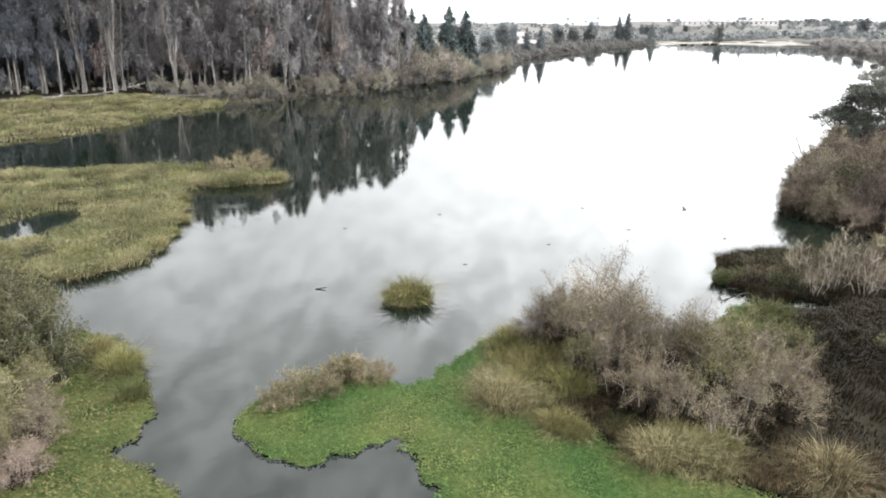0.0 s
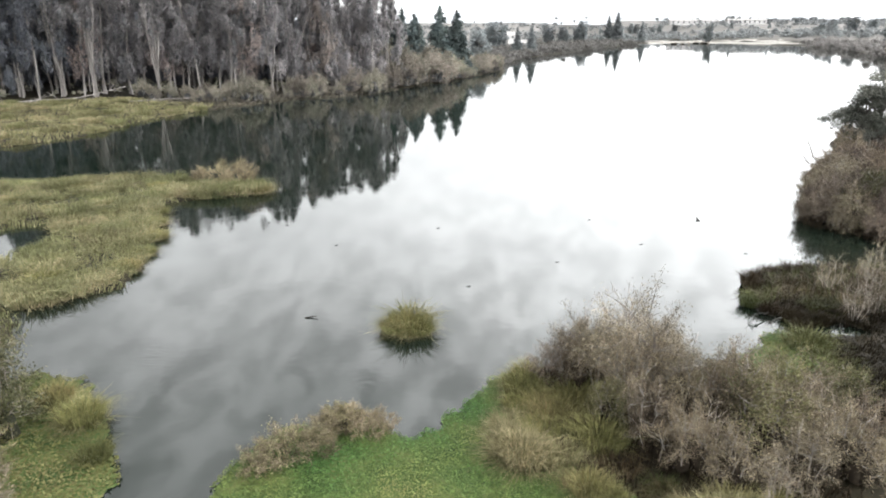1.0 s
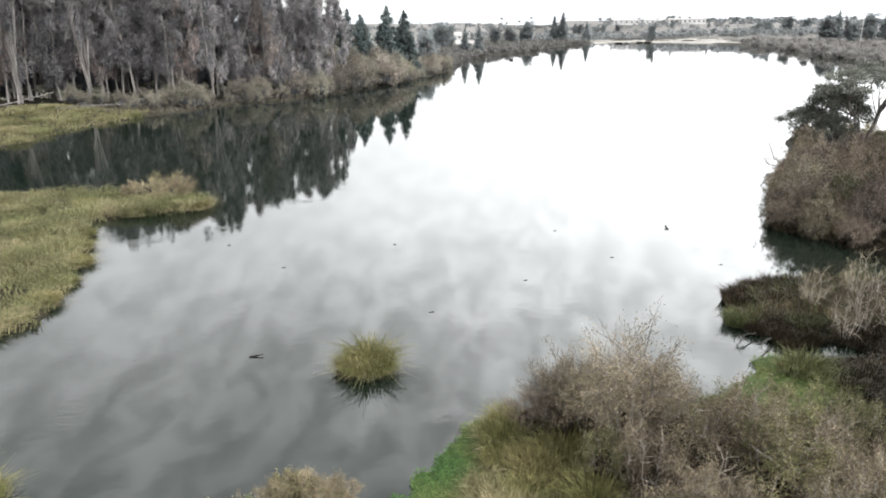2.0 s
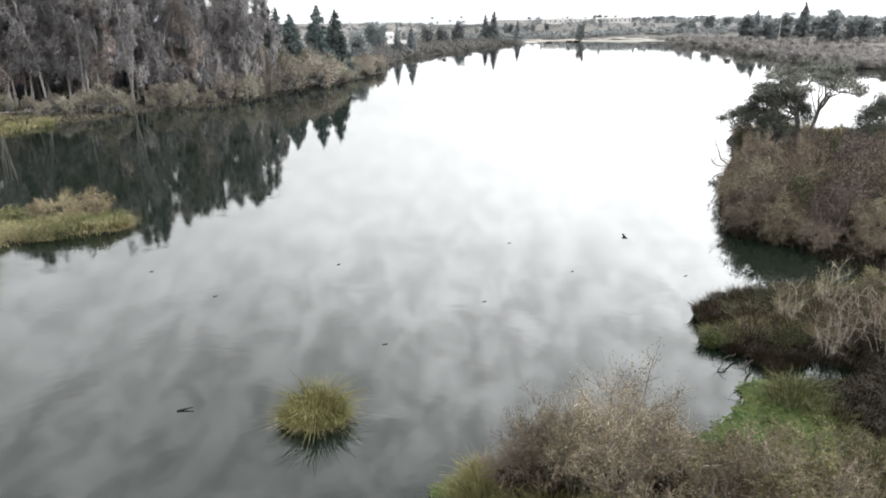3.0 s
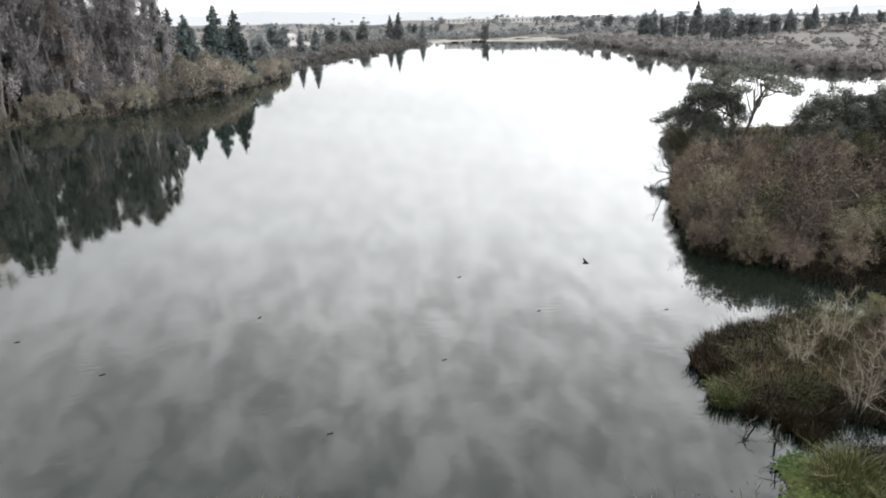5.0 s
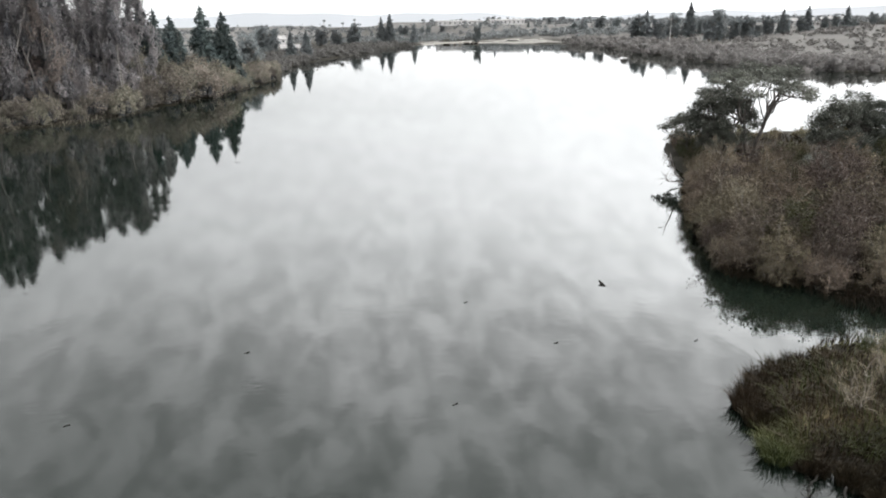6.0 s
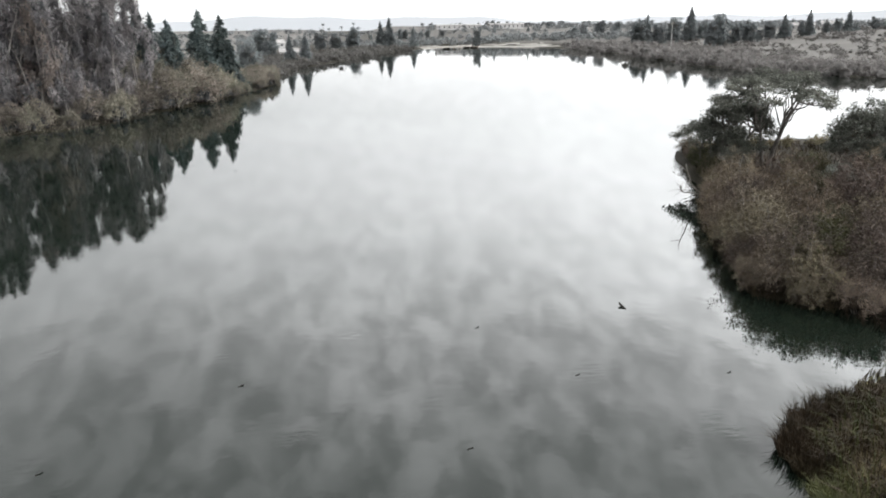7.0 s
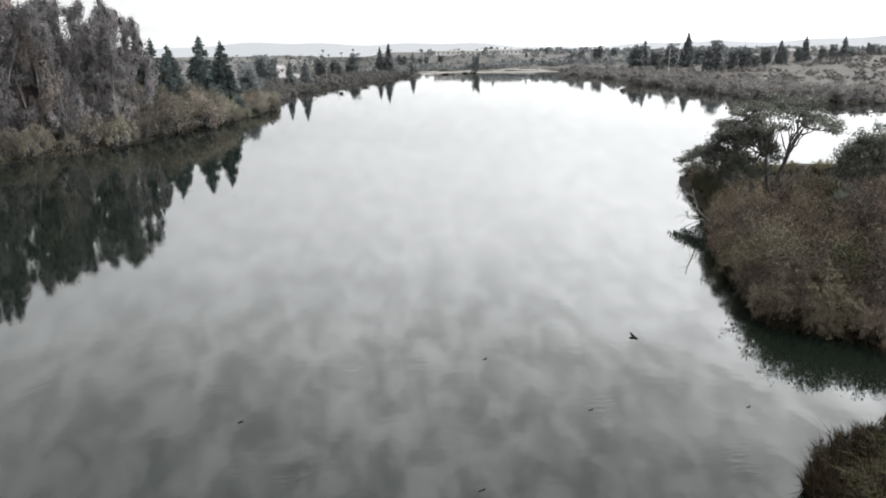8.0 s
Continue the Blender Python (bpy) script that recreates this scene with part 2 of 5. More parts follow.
M_MASS_BROWN = grainy("shade_core_brown", [(0.016, 0.013, 0.010), (0.03, 0.024, 0.018), (0.055, 0.044, 0.033)], 2.2, bump=1.0, detail=8, second=5)
M_MASS_GREEN = grainy("shade_core_green", [(0.010, 0.010, 0.007), (0.017, 0.018, 0.011), (0.03, 0.03, 0.018)], 2.5, bump=1.0, detail=8, second=5)
M_MASS_EUC = grainy("crown_shade_grey", [(0.03, 0.032, 0.034), (0.055, 0.056, 0.057), (0.095, 0.09, 0.088)], 1.2, bump=1.0, detail=8, second=5)
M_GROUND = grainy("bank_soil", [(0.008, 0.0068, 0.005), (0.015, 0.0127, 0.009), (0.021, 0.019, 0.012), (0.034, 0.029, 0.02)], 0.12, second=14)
# the rises beyond the banks carry pale dry grass
gn = M_GROUND.node_tree
g_geo, g_sep, g_amt, g_noise, g_mix = (gn.nodes.new("ShaderNode" + k) for k in ("NewGeometry", "SeparateXYZ", "MapRange", "TexNoise", "Mix"))
gn.links.new(g_geo.outputs["Position"], g_sep.inputs[0])
gn.links.new(g_sep.outputs[2], g_amt.inputs[0])
g_amt.inputs[1].default_value, g_amt.inputs[2].default_value = 0.9, 2.2
g_noise.inputs["Scale"].default_value, g_noise.inputs["Detail"].default_value = 0.09, 7
gn.links.new(g_geo.outputs["Position"], g_noise.inputs["Vector"])
g_mix.data_type = "RGBA"
gn.links.new(g_amt.outputs[0], g_mix.inputs["Factor"])
g_bsdf = gn.nodes["Principled BSDF"]
gn.links.new(g_bsdf.inputs["Base Color"].links[0].from_socket, g_mix.inputs[6])
gn.links.new(ramp(gn, [(0.085, 0.081, 0.076), (0.12, 0.114, 0.106), (0.165, 0.156, 0.142)], g_noise.outputs[0]), g_mix.inputs[7])
gn.links.new(g_mix.outputs[2], g_bsdf.inputs["Base Color"])
M_PALEWALL = grainy("pale_stucco", [(0.36, 0.35, 0.34), (0.45, 0.44, 0.43), (0.52, 0.51, 0.5)], 0.3)
M_ROOF = grainy("grey_roofing", [(0.2, 0.19, 0.19), (0.32, 0.31, 0.3), (0.42, 0.41, 0.4)], 0.4)
M_SAND = grainy("pale_sand", [(0.17, 0.16, 0.145), (0.23, 0.22, 0.2), (0.3, 0.285, 0.26)], 0.1)
M_GLASS, g_nt, g_b = material("window_glass")
g_b.inputs["Base Color"].default_value = (0.05, 0.055, 0.06, 1)
g_b.inputs["Roughness"].default_value = 0.08

# lake water: dark green body, mirror-smooth with faint ripples
M_WATER, wa, wb = material("lake_water")
wb.inputs["Base Color"].default_value = (0.0052, 0.0084, 0.0060, 1)
wb.inputs["Roughness"].default_value = 0.02
wb.inputs["IOR"].default_value = 1.333
wtc = wa.nodes.new("ShaderNodeNewGeometry")
prev = None
for scl, strength in ((0.35, 0.006), (2.0, 0.005)):
    n = wa.nodes.new("ShaderNodeTexNoise")
    n.inputs["Scale"].default_value, n.inputs["Detail"].default_value = scl, 3
    wa.links.new(wtc.outputs["Position"], n.inputs["Vector"])
    bp = wa.nodes.new("ShaderNodeBump")
    bp.inputs["Strength"].default_value = strength * 10
    bp.inputs["Distance"].default_value = 0.04
    wa.links.new(n.outputs[0], bp.inputs["Height"])
    if prev:
        wa.links.new(prev, bp.inputs["Normal"])
    prev = bp.outputs[0]
# small patches of wind ripple
rp_mask, rp_gate, rp_map, rp_wave, rp_bump = (wa.nodes.new("ShaderNode" + k) for k in ("TexNoise", "MapRange", "Mapping", "TexNoise", "Bump"))
rp_mask.inputs["Scale"].default_value, rp_mask.inputs["Detail"].default_value = 0.28, 2
wa.links.new(wtc.outputs["Position"], rp_mask.inputs["Vector"])
rp_gate.inputs[1].default_value, rp_gate.inputs[2].default_value, rp_gate.inputs[4].default_value = 0.62, 0.74, 0.35
wa.links.new(rp_mask.outputs[0], rp_gate.inputs[0])
rp_map.inputs["Scale"].default_value = (1.2, 4.5, 1.0)
wa.links.new(wtc.outputs["Position"], rp_map.inputs[0])
rp_wave.inputs["Scale"].default_value, rp_wave.inputs["Detail"].default_value = 1.0, 2
wa.links.new(rp_map.outputs[0], rp_wave.inputs["Vector"])
wa.links.new(rp_wave.outputs[0], rp_bump.inputs["Height"])
wa.links.new(rp_gate.outputs[0], rp_bump.inputs["Strength"])
rp_bump.inputs["Distance"].default_value = 0.03
wa.links.new(prev, rp_bump.inputs["Normal"])
wa.links.new(rp_bump.outputs[0], wb.inputs["Normal"])

# haze over the hills is put in as an even pale glow
M_HILL, h_nt, h_b = material("haze_glow_hill")
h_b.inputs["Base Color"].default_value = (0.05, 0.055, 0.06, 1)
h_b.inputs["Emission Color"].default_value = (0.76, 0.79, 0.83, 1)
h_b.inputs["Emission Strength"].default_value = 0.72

# ---- mesh helpers ----


def mesh_of(name, verts, faces, mat, smooth=False):
    """faces: a list of integer arrays, each (count, corners)."""
    me = bpy.data.meshes.new(name)
    verts = np.asarray(verts, np.float32).reshape(-1, 3)
    faces = [np.asarray(f, np.int32) for f in faces if len(f)]
    loops = np.concatenate([f.ravel() for f in faces])
    sizes = np.concatenate([np.full(len(f), f.shape[1], np.int32) for f in faces])
    me.vertices.add(len(verts))
    me.vertices.foreach_set("co", verts.ravel())
    me.loops.add(len(loops))
    me.loops.foreach_set("vertex_index", loops)
    me.polygons.add(len(sizes))
    me.polygons.foreach_set("loop_start", np.concatenate([[0], np.cumsum(sizes)[:-1]]).astype(np.int32))
    me.polygons.foreach_set("loop_total", sizes)
    me.polygons.foreach_set("use_smooth", np.full(len(sizes), smooth, bool))
    me.update(calc_edges=True)
    me.validate()
    me.materials.append(mat)
    return me


class Soup:
    """Gathers pieces into one mesh."""

    def __init__(self):
        self.v, self.f, self.n = [], [], 0

    def add(self, verts, *faces):
        verts = np.asarray(verts, np.float64).reshape(-1, 3)
        self.v.append(verts)
        for f in faces:
            self.f.append(np.asarray(f, np.int64) + self.n)
        self.n += len(verts)

    def tube(self, pts, radii, sides=6):
        pts = np.asarray(pts, float)
        m = len(pts)
        d = np.gradient(pts, axis=0)
        d /= np.linalg.norm(d, axis=1)[:, None] + 1e-9
        up = np.where(np.abs(d[:, 2:3]) > 0.9, [[1.0, 0, 0]], [[0, 0, 1.0]])
        a = np.cross(d, up)
        a /= np.linalg.norm(a, axis=1)[:, None] + 1e-9
        b = np.cross(d, a)
        ang = np.arange(sides) * 2 * math.pi / sides
        r = np.asarray(radii, float)[:, None, None]
        ring = pts[:, None] + r * (np.cos(ang)[None, :, None] * a[:, None] + np.sin(ang)[None, :, None] * b[:, None])
        i = np.arange(m - 1)[:, None] * sides
        j = np.arange(sides)[None]
        k = (j + 1) % sides
        q = np.stack([i + j, i + k, i + sides + k, i + sides + j], -1).reshape(-1, 4)
        self.add(ring.reshape(-1, 3), q, [list(range((m - 1) * sides, m * sides))])

    def leaves(self, c, d, length, width, rng, facing=None, loose=0.5):
        """Diamond leaves at the points c, along d, turned roughly towards facing."""
        c, d = np.asarray(c, float), np.asarray(d, float)
        n = len(c)
        d = d / (np.linalg.norm(d, axis=1)[:, None] + 1e-9)
        s = np.cross(d, rng.normal(size=(n, 3)) if facing is None else facing + rng.normal(0, loose, (n, 3)))
        s /= np.linalg.norm(s, axis=1)[:, None] + 1e-9
        L, W = np.broadcast_to(length, (n,))[:, None], np.broadcast_to(width, (n,))[:, None]
        v = np.stack([c, c + d * L * 0.45 + s * W, c + d * L, c + d * L * 0.45 - s * W], 1)
        self.add(v.reshape(-1, 3), np.arange(4 * n).reshape(n, 4))

    def blades(self, base, lean, height, width, rng, droop=0.35):
        """Grass blades: three joints, bending over along lean."""
        base, lean = np.asarray(base, float), np.asarray(lean, float)
        n = len(base)
        h = np.broadcast_to(height, (n,))[:, None]
        w = np.broadcast_to(width, (n,))[:, None] / 2
        ang = rng.uniform(0, 2 * math.pi, n)
        s = np.stack([np.cos(ang), np.sin(ang), np.zeros(n)], 1)
        z = np.array([[0, 0, 1.0]])
        p1 = base + h * (0.5 * z + 0.4 * lean)
        p2 = base + h * ((0.9 - droop * 0.3) * z + (1.0 + droop) * lean) - z * h * droop * 0.25
        v = np.stack([base - s * w, base + s * w, p1 + s * w * 0.8, p1 - s * w * 0.8, p2], 1)
        i = np.arange(n)[:, None] * 5
        self.add(v.reshape(-1, 3), i + np.array([[0, 1, 2, 3]]), i + np.array([[3, 2, 4]]))

    def mesh(self, name, mat, smooth=False):
        return mesh_of(name, np.concatenate(self.v), self.group(), mat, smooth)

    def group(self):
        by = {}
        for f in self.f:
            by.setdefault(f.shape[1], []).append(f)
        return [np.concatenate(x) for x in by.values()]


def part(name, soup, mat, parent, label="", smooth=False):
    ob = new(name, soup.mesh(name, mat, smooth))
    ob.parent = parent
    return tagged(ob, label)


def thing(name, label, category, group="", kind="", m=None):
    ob = new(name)
    ob.empty_display_size = 0.2
    if m is not None:
        ob.matrix_basis = m
    return tagged(ob, label, category, group, kind)


def put(ob, x, y, z, turn, scale, tall=1.0):
    c = copy_thing(ob, pose(x, y, z, 0, 0, turn))
    c.scale = (scale, scale, scale * tall)
    return c


# ---- plan of lake and banks ----
NEAR_WEST = [(-11, 9), (-13, 16), (-15.5, 20), (-18, 24), (-21.5, 29), (-24, 33), (-28, 33)]
MARSH = [(-21.2, 37.5), (-22, 41), (-24, 45.5), (-28, 53), (-29, 55.5), (-26, 57), (-22.5, 58.6), (-21.9, 61), (-25, 64), (-30, 63.8), (-36, 64),
         (-42, 63), (-47, 60.5), (-50, 57.5), (-62, 57), (-85, 60), (-85, 67)]
WEST_SHORE = [(-64, 71), (-59.5, 78), (-57, 86), (-57, 100), (-53.8, 112), (-48.5, 123), (-44.4, 130), (-39.4, 133), (-35, 140), (-30, 155), (-26.5, 163),
              (-21, 178), (-15, 205), (-15, 235), (-12, 275), (-2, 297), (12, 337), (29, 393), (49, 435)]
FAR_SHORE = [(73, 464), (108, 459), (130, 417), (130, 351), (126, 310), (121, 270), (116, 220), (133, 181), (170, 165), (210, 150), (210, 110)]
EAST_SHORE = [(140, 104), (95, 99), (70, 102), (52, 106), (41, 105), (35.3, 98), (33.3, 91), (30.4, 82.5), (26.4, 74), (23.5, 67), (21.0, 60.5), (20.2, 58),
              (20.8, 56.6), (22.2, 55.2), (24.6, 54), (28.5, 52.4), (33, 50), (34, 46.4), (32, 44.8), (27, 45.5), (23.6, 46.7), (21.2, 48.2), (20, 48.2)]
NEAR_EAST = [(17.5, 47.2), (14.4, 45.6), (13.4, 43.6), (12.6, 41), (12.8, 39.8), (14.5, 39.2), (17, 38.7), (18.2, 37.9), (17, 37.0), (14.8, 36.7), (12.8, 36.8), (11.2, 34.4),
             (8.4, 32.8), (4, 33), (1.0, 31.5), (0.9, 29), (1.6, 26.6), (2.8, 24.8), (4.8, 23.5), (7, 22.1), (9, 21.8), (12, 20.8), (16, 19), (20, 9)]
LAKE = np.array(NEAR_WEST + MARSH + WEST_SHORE + FAR_SHORE + EAST_SHORE + NEAR_EAST, float)
POND = np.array([(-38, 39), (-36.5, 43), (-36, 47.2), (-33.6, 48.3), (-31.2, 45), (-31, 41.2), (-33, 39.3)], float)


def polygon_distance(p, poly):
    """Distance to the outline, positive inside."""
    a, b = poly, np.roll(poly, -1, 0)
    best = np.full(len(p), 1e9)
    inside = np.zeros(len(p), bool)
    for (ax, ay), (bx, by) in zip(a, b):
        ex, ey = bx - ax, by - ay
        t = np.clip(((p[:, 0] - ax) * ex + (p[:, 1] - ay) * ey) / (ex * ex + ey * ey), 0, 1)
        best = np.minimum(best, np.hypot(p[:, 0] - ax - t * ex, p[:, 1] - ay - t * ey))
        if ay != by:
            cross = (ay > p[:, 1]) != (by > p[:, 1])
            inside ^= cross & (p[:, 0] < ex * (p[:, 1] - ay) / ey + ax)
    return np.where(inside, best, -best)


def smooth_step(x, lo, hi):
    t = np.clip((x - lo) / (hi - lo), 0, 1)
    return t * t * (3 - 2 * t)


def ripple(x, y, s):
    return np.sin(x * s + 1.3 * np.sin(y * s * 0.7)) * np.cos(y * s * 0.9 + np.sin(x * s * 0.6))


def land_height(x, y):
    """Height of the ground; below zero under water."""
    p = np.stack([np.ravel(x), np.ravel(y)], 1).astype(float)
    w = np.maximum(polygon_distance(p, LAKE), polygon_distance(p, POND))
    w = w + 0.5 * ripple(p[:, 0], p[:, 1], 0.9) * smooth_step(np.abs(w), 0.0, 1.0) * (np.abs(w) < 40)
    X, Y = p.T
    land = 0.03 + 0.37 * (1 - np.exp(w.clip(max=0) / 3))
    east = smooth_step(X, 80, 120) * smooth_step(Y, 120, 160)
    west = smooth_step(-X, 5, 40) * smooth_step(Y, 90, 130)
    land = land + smooth_step(-w, 4, 150) * (8 * east + 3 * west + 1.0) + smooth_step(-w, 2, 25) * 0.25 * ripple(X, Y, 0.23)
    bed = -0.12 - 0.35 * np.minimum(w, 4)
    return np.where(w > 0, bed, land)


def height_at(x, y):
    return float(land_height(np.array([x]), np.array([y]))[0])


def build_ground():
    radii = np.concatenate([[0], np.geomspace(1.5, 4400, 220)])
    ang = np.linspace(0, 2 * math.pi, 520, endpoint=False)
    R, A = np.meshgrid(radii, ang, indexing="ij")
    X, Y = R * np.cos(A), 22 + R * np.sin(A)
    Z = land_height(X, Y).reshape(X.shape)
    v = np.stack([X, Y, Z], -1).reshape(-1, 3)
    i = np.arange(len(radii) - 1)[:, None] * 520
    j = np.arange(520)[None]
    k = (j + 1) % 520
    f = np.stack([i + j, i + 520 + j, i + 520 + k, i + k], -1).reshape(-1, 4)
    tagged(new("ground", mesh_of("ground", v, [f], M_GROUND, True)), "brown and olive lake bank soil under dry litter", "ground", kind="structure")


build_ground()
s = Soup()
xs, ys = np.linspace(-260, 300, 60), np.linspace(-2, 540, 60)
gx, gy = np.meshgrid(xs, ys, indexing="ij")
i = (np.arange(59)[:, None] * 60 + np.arange(59)[None]).reshape(-1)
s.add(np.stack([gx, gy, gx * 0], -1), np.stack([i, i + 60, i + 61, i + 1], 1))
tagged(new("water", s.mesh("water", M_WATER, True)), "still dark green lake water mirroring a cloudy sky", "water", kind="structure")

# distant ridge; its pale glow imitates haze
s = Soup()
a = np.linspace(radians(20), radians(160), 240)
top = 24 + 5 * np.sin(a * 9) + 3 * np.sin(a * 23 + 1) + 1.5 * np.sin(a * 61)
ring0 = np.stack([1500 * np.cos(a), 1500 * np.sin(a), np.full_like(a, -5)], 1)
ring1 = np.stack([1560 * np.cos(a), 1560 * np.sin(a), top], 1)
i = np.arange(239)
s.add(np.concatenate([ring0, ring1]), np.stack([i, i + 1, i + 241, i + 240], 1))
tagged(new("backdrop", s.mesh("backdrop", M_HILL, True)), "hills along the horizon with a pale glow for haze", "hills", kind="structure")

# ---- plants ----


def bend(rng, start, direction, length, joints, wobble):
    """A wavering line of points."""
    d = np.asarray(direction, float)
    d = d / np.linalg.norm(d)
    pts = [np.asarray(start, float)]
    for _ in range(joints):
        d = d + rng.normal(0, wobble, 3)
        d /= np.linalg.norm(d)
        pts.append(pts[-1] + d * length / joints)
    return np.array(pts)


def clump(soup, rng, centre, radius, count, length, width, hang=0.0, flat=1.0):
    """A loose ball of leaves, thinner towards the middle."""
    d = rng.normal(size=(count, 3))
    d /= np.linalg.norm(d, axis=1)[:, None]
    r = radius * rng.uniform(0.35, 1.0, (count, 1)) ** 0.6
    c = np.asarray(centre) + d * r * np.array([1, 1, flat])
    way = d * 0.6 + rng.normal(0, 0.6, (count, 3)) + np.array([0, 0, -hang])
    if hang < 0.5:
        way = way - d * (way * d).sum(1)[:, None] * 0.8
    soup.leaves(c, way, length * rng.uniform(0.6, 1.4, count), width * rng.uniform(0.6, 1.4, count), rng, d + np.array([0, 0, 0.3]), 0.45)


def lump(soup, rng, centre, rx, rz, rough=0.22):
    """A low, knobbly leaf mass."""
    u = np.linspace(0, 2 * math.pi, 9)[:-1]
    w = np.linspace(-0.35, 1.0, 5) * math.pi / 2
    U, W_ = np.meshgrid(u, w, indexing="ij")
    k = 1 + rough * rng.normal(size=U.shape) * (W_ < 1.5)
    p = np.stack([np.cos(U) * np.cos(W_) * rx * k, np.sin(U) * np.cos(W_) * rx * k, np.sin(W_) * rz * k], -1) + np.asarray(centre)
    i, j = np.meshgrid(np.arange(8), np.arange(4), indexing="ij")
    n = (i + 1) % 8
    soup.add(p.reshape(-1, 3), np.stack([i * 5 + j, n * 5 + j, n * 5 + j + 1, i * 5 + j + 1], -1).reshape(-1, 4))


def eucalyptus(seed, height, spread, stems=1, swags=60, low=0.16, leaf_mat=None, fan=0.06, girth=0.0095):
    """Slender trunks, steep limbs, and leaves that hang in long loose swags."""
    rng = np.random.default_rng(seed)
    tree = thing("eucalyptus_tree", "tall slender eucalyptus with pale peeling trunk and grey-green drooping leaves", "tree", "eucalyptus grove on the bank")
    wood, crown, inner = Soup(), Soup(), Soup()
    tips = []
    for k in range(stems):
        lean = rng.normal(0, fan + fan * (stems > 1), 2)
        h = height * rng.uniform(0.85, 1.0)
        main = bend(rng, (rng.normal(0, 0.3 * (stems > 1)), rng.normal(0, 0.3 * (stems > 1)), -0.3), (*lean, 1), h, 9, 0.045)
        r0 = girth * h
        wood.tube(main, np.linspace(r0, 0.03, 10), 7)
        for _ in range(int(18 / stems) + 4):
            t = rng.uniform(low, 0.98) ** 0.9
            i = min(int(t * 9), 8)
            p = main[i] + (main[i + 1] - main[i]) * (t * 9 - i)
            a = rng.uniform(0, 2 * math.pi)
            reach = spread * rng.uniform(0.35, 1.0) * (1.15 - 0.55 * t)
            limb = bend(rng, p, (math.cos(a), math.sin(a), rng.uniform(0.9, 2.2)), reach * 1.7, 4, 0.16)
            wood.tube(limb, np.linspace(r0 * 0.3, 0.02, 5), 5)
            tips += [limb[-1], limb[-2], limb[-3] + rng.normal(0, 0.3, 3)]
        tips += [main[-1], main[-1], main[-2]]
    for _ in range(swags):
        p = tips[rng.integers(len(tips))] + rng.normal(0, 0.4, 3)
        r = rng.uniform(0.45, 1.15)
        n = int(70 + 60 * r)
        d = rng.normal(size=(n, 3))
        d /= np.linalg.norm(d, axis=1)[:, None]
        c = p + d * r * rng.uniform(0.2, 1.0, (n, 1)) ** 0.5 * [0.8, 0.8, 1.5] - [0, 0, 0.3 * r]
        crown.leaves(c, rng.normal(0, 0.62, (n, 3)) + [0, 0, -1.0] + d * 0.25, rng.uniform(0.24, 0.5, n), rng.uniform(0.04, 0.085, n), rng, d + [0, 0, 0.35], 0.6)
        # a dark lump imitates the shaded inside of the swag
        if rng.uniform() < 0.6:
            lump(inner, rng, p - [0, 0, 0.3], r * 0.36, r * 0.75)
    part("trunk", wood, M_EUC_BARK, tree, smooth=True)
    crown_ob = part("crown", crown, leaf_mat or M_EUC, tree)
    tagged(part("crown_shade", inner, M_MASS_EUC, crown_ob, "dark lumps that imitate shade inside the crown"), kind="stuff")
    return tree


def conifer(seed, height, width, name_label, mat=None):
    rng = np.random.default_rng(seed)
    tree = thing("conifer_tree", name_label, "tree", "conifers on the bank")
    wood, crown = Soup(), Soup()
    main = bend(rng, (0, 0, -0.3), (0, 0, 1), height, 6, 0.01)
    wood.tube(main, np.linspace(height * 0.02, 0.03, 7), 7)
    z = height * 0.1
    while z < height * 0.98:
        f = z / height
        reach = width / 2 * (1 - f) ** 0.95 * rng.uniform(0.75, 1.2) + 0.08
        lump(crown, rng, (0, 0, z - 0.2), reach * 0.55, height * 0.05)
        for k in range(7):
            a = rng.uniform(0, 2 * math.pi)
            tip = np.array([math.cos(a) * reach, math.sin(a) * reach, z - reach * 0.18])
            root = np.array([0, 0, z + 0.1])
            if k < 3:
                wood.tube([root, (root + tip) / 2, tip], [0.05, 0.035, 0.015], 4)
            n = int(14 + reach * 17)
            t = rng.uniform(0.25, 1.05, (n, 1)) ** 0.8
            c = root + (tip - root) * t + rng.normal(0, 0.13, (n, 3)) * (0.3 + t * reach * 0.6)
            crown.leaves(c, (tip - root) / reach + rng.normal(0, 0.45, (n, 3)) + [0, 0, -0.2], (0.25 + 0.2 * reach) * rng.uniform(0.7, 1.4, n), rng.uniform(0.1, 0.2, n), rng, np.array([[0, 0, 1.0]]) + (tip - root) / reach * 0.6, 0.5)
        z += height * 0.028 + 0.15
    part("trunk", wood, M_BARK, tree, smooth=True)
    part("crown", crown, mat or M_CONIFER, tree)
    return tree


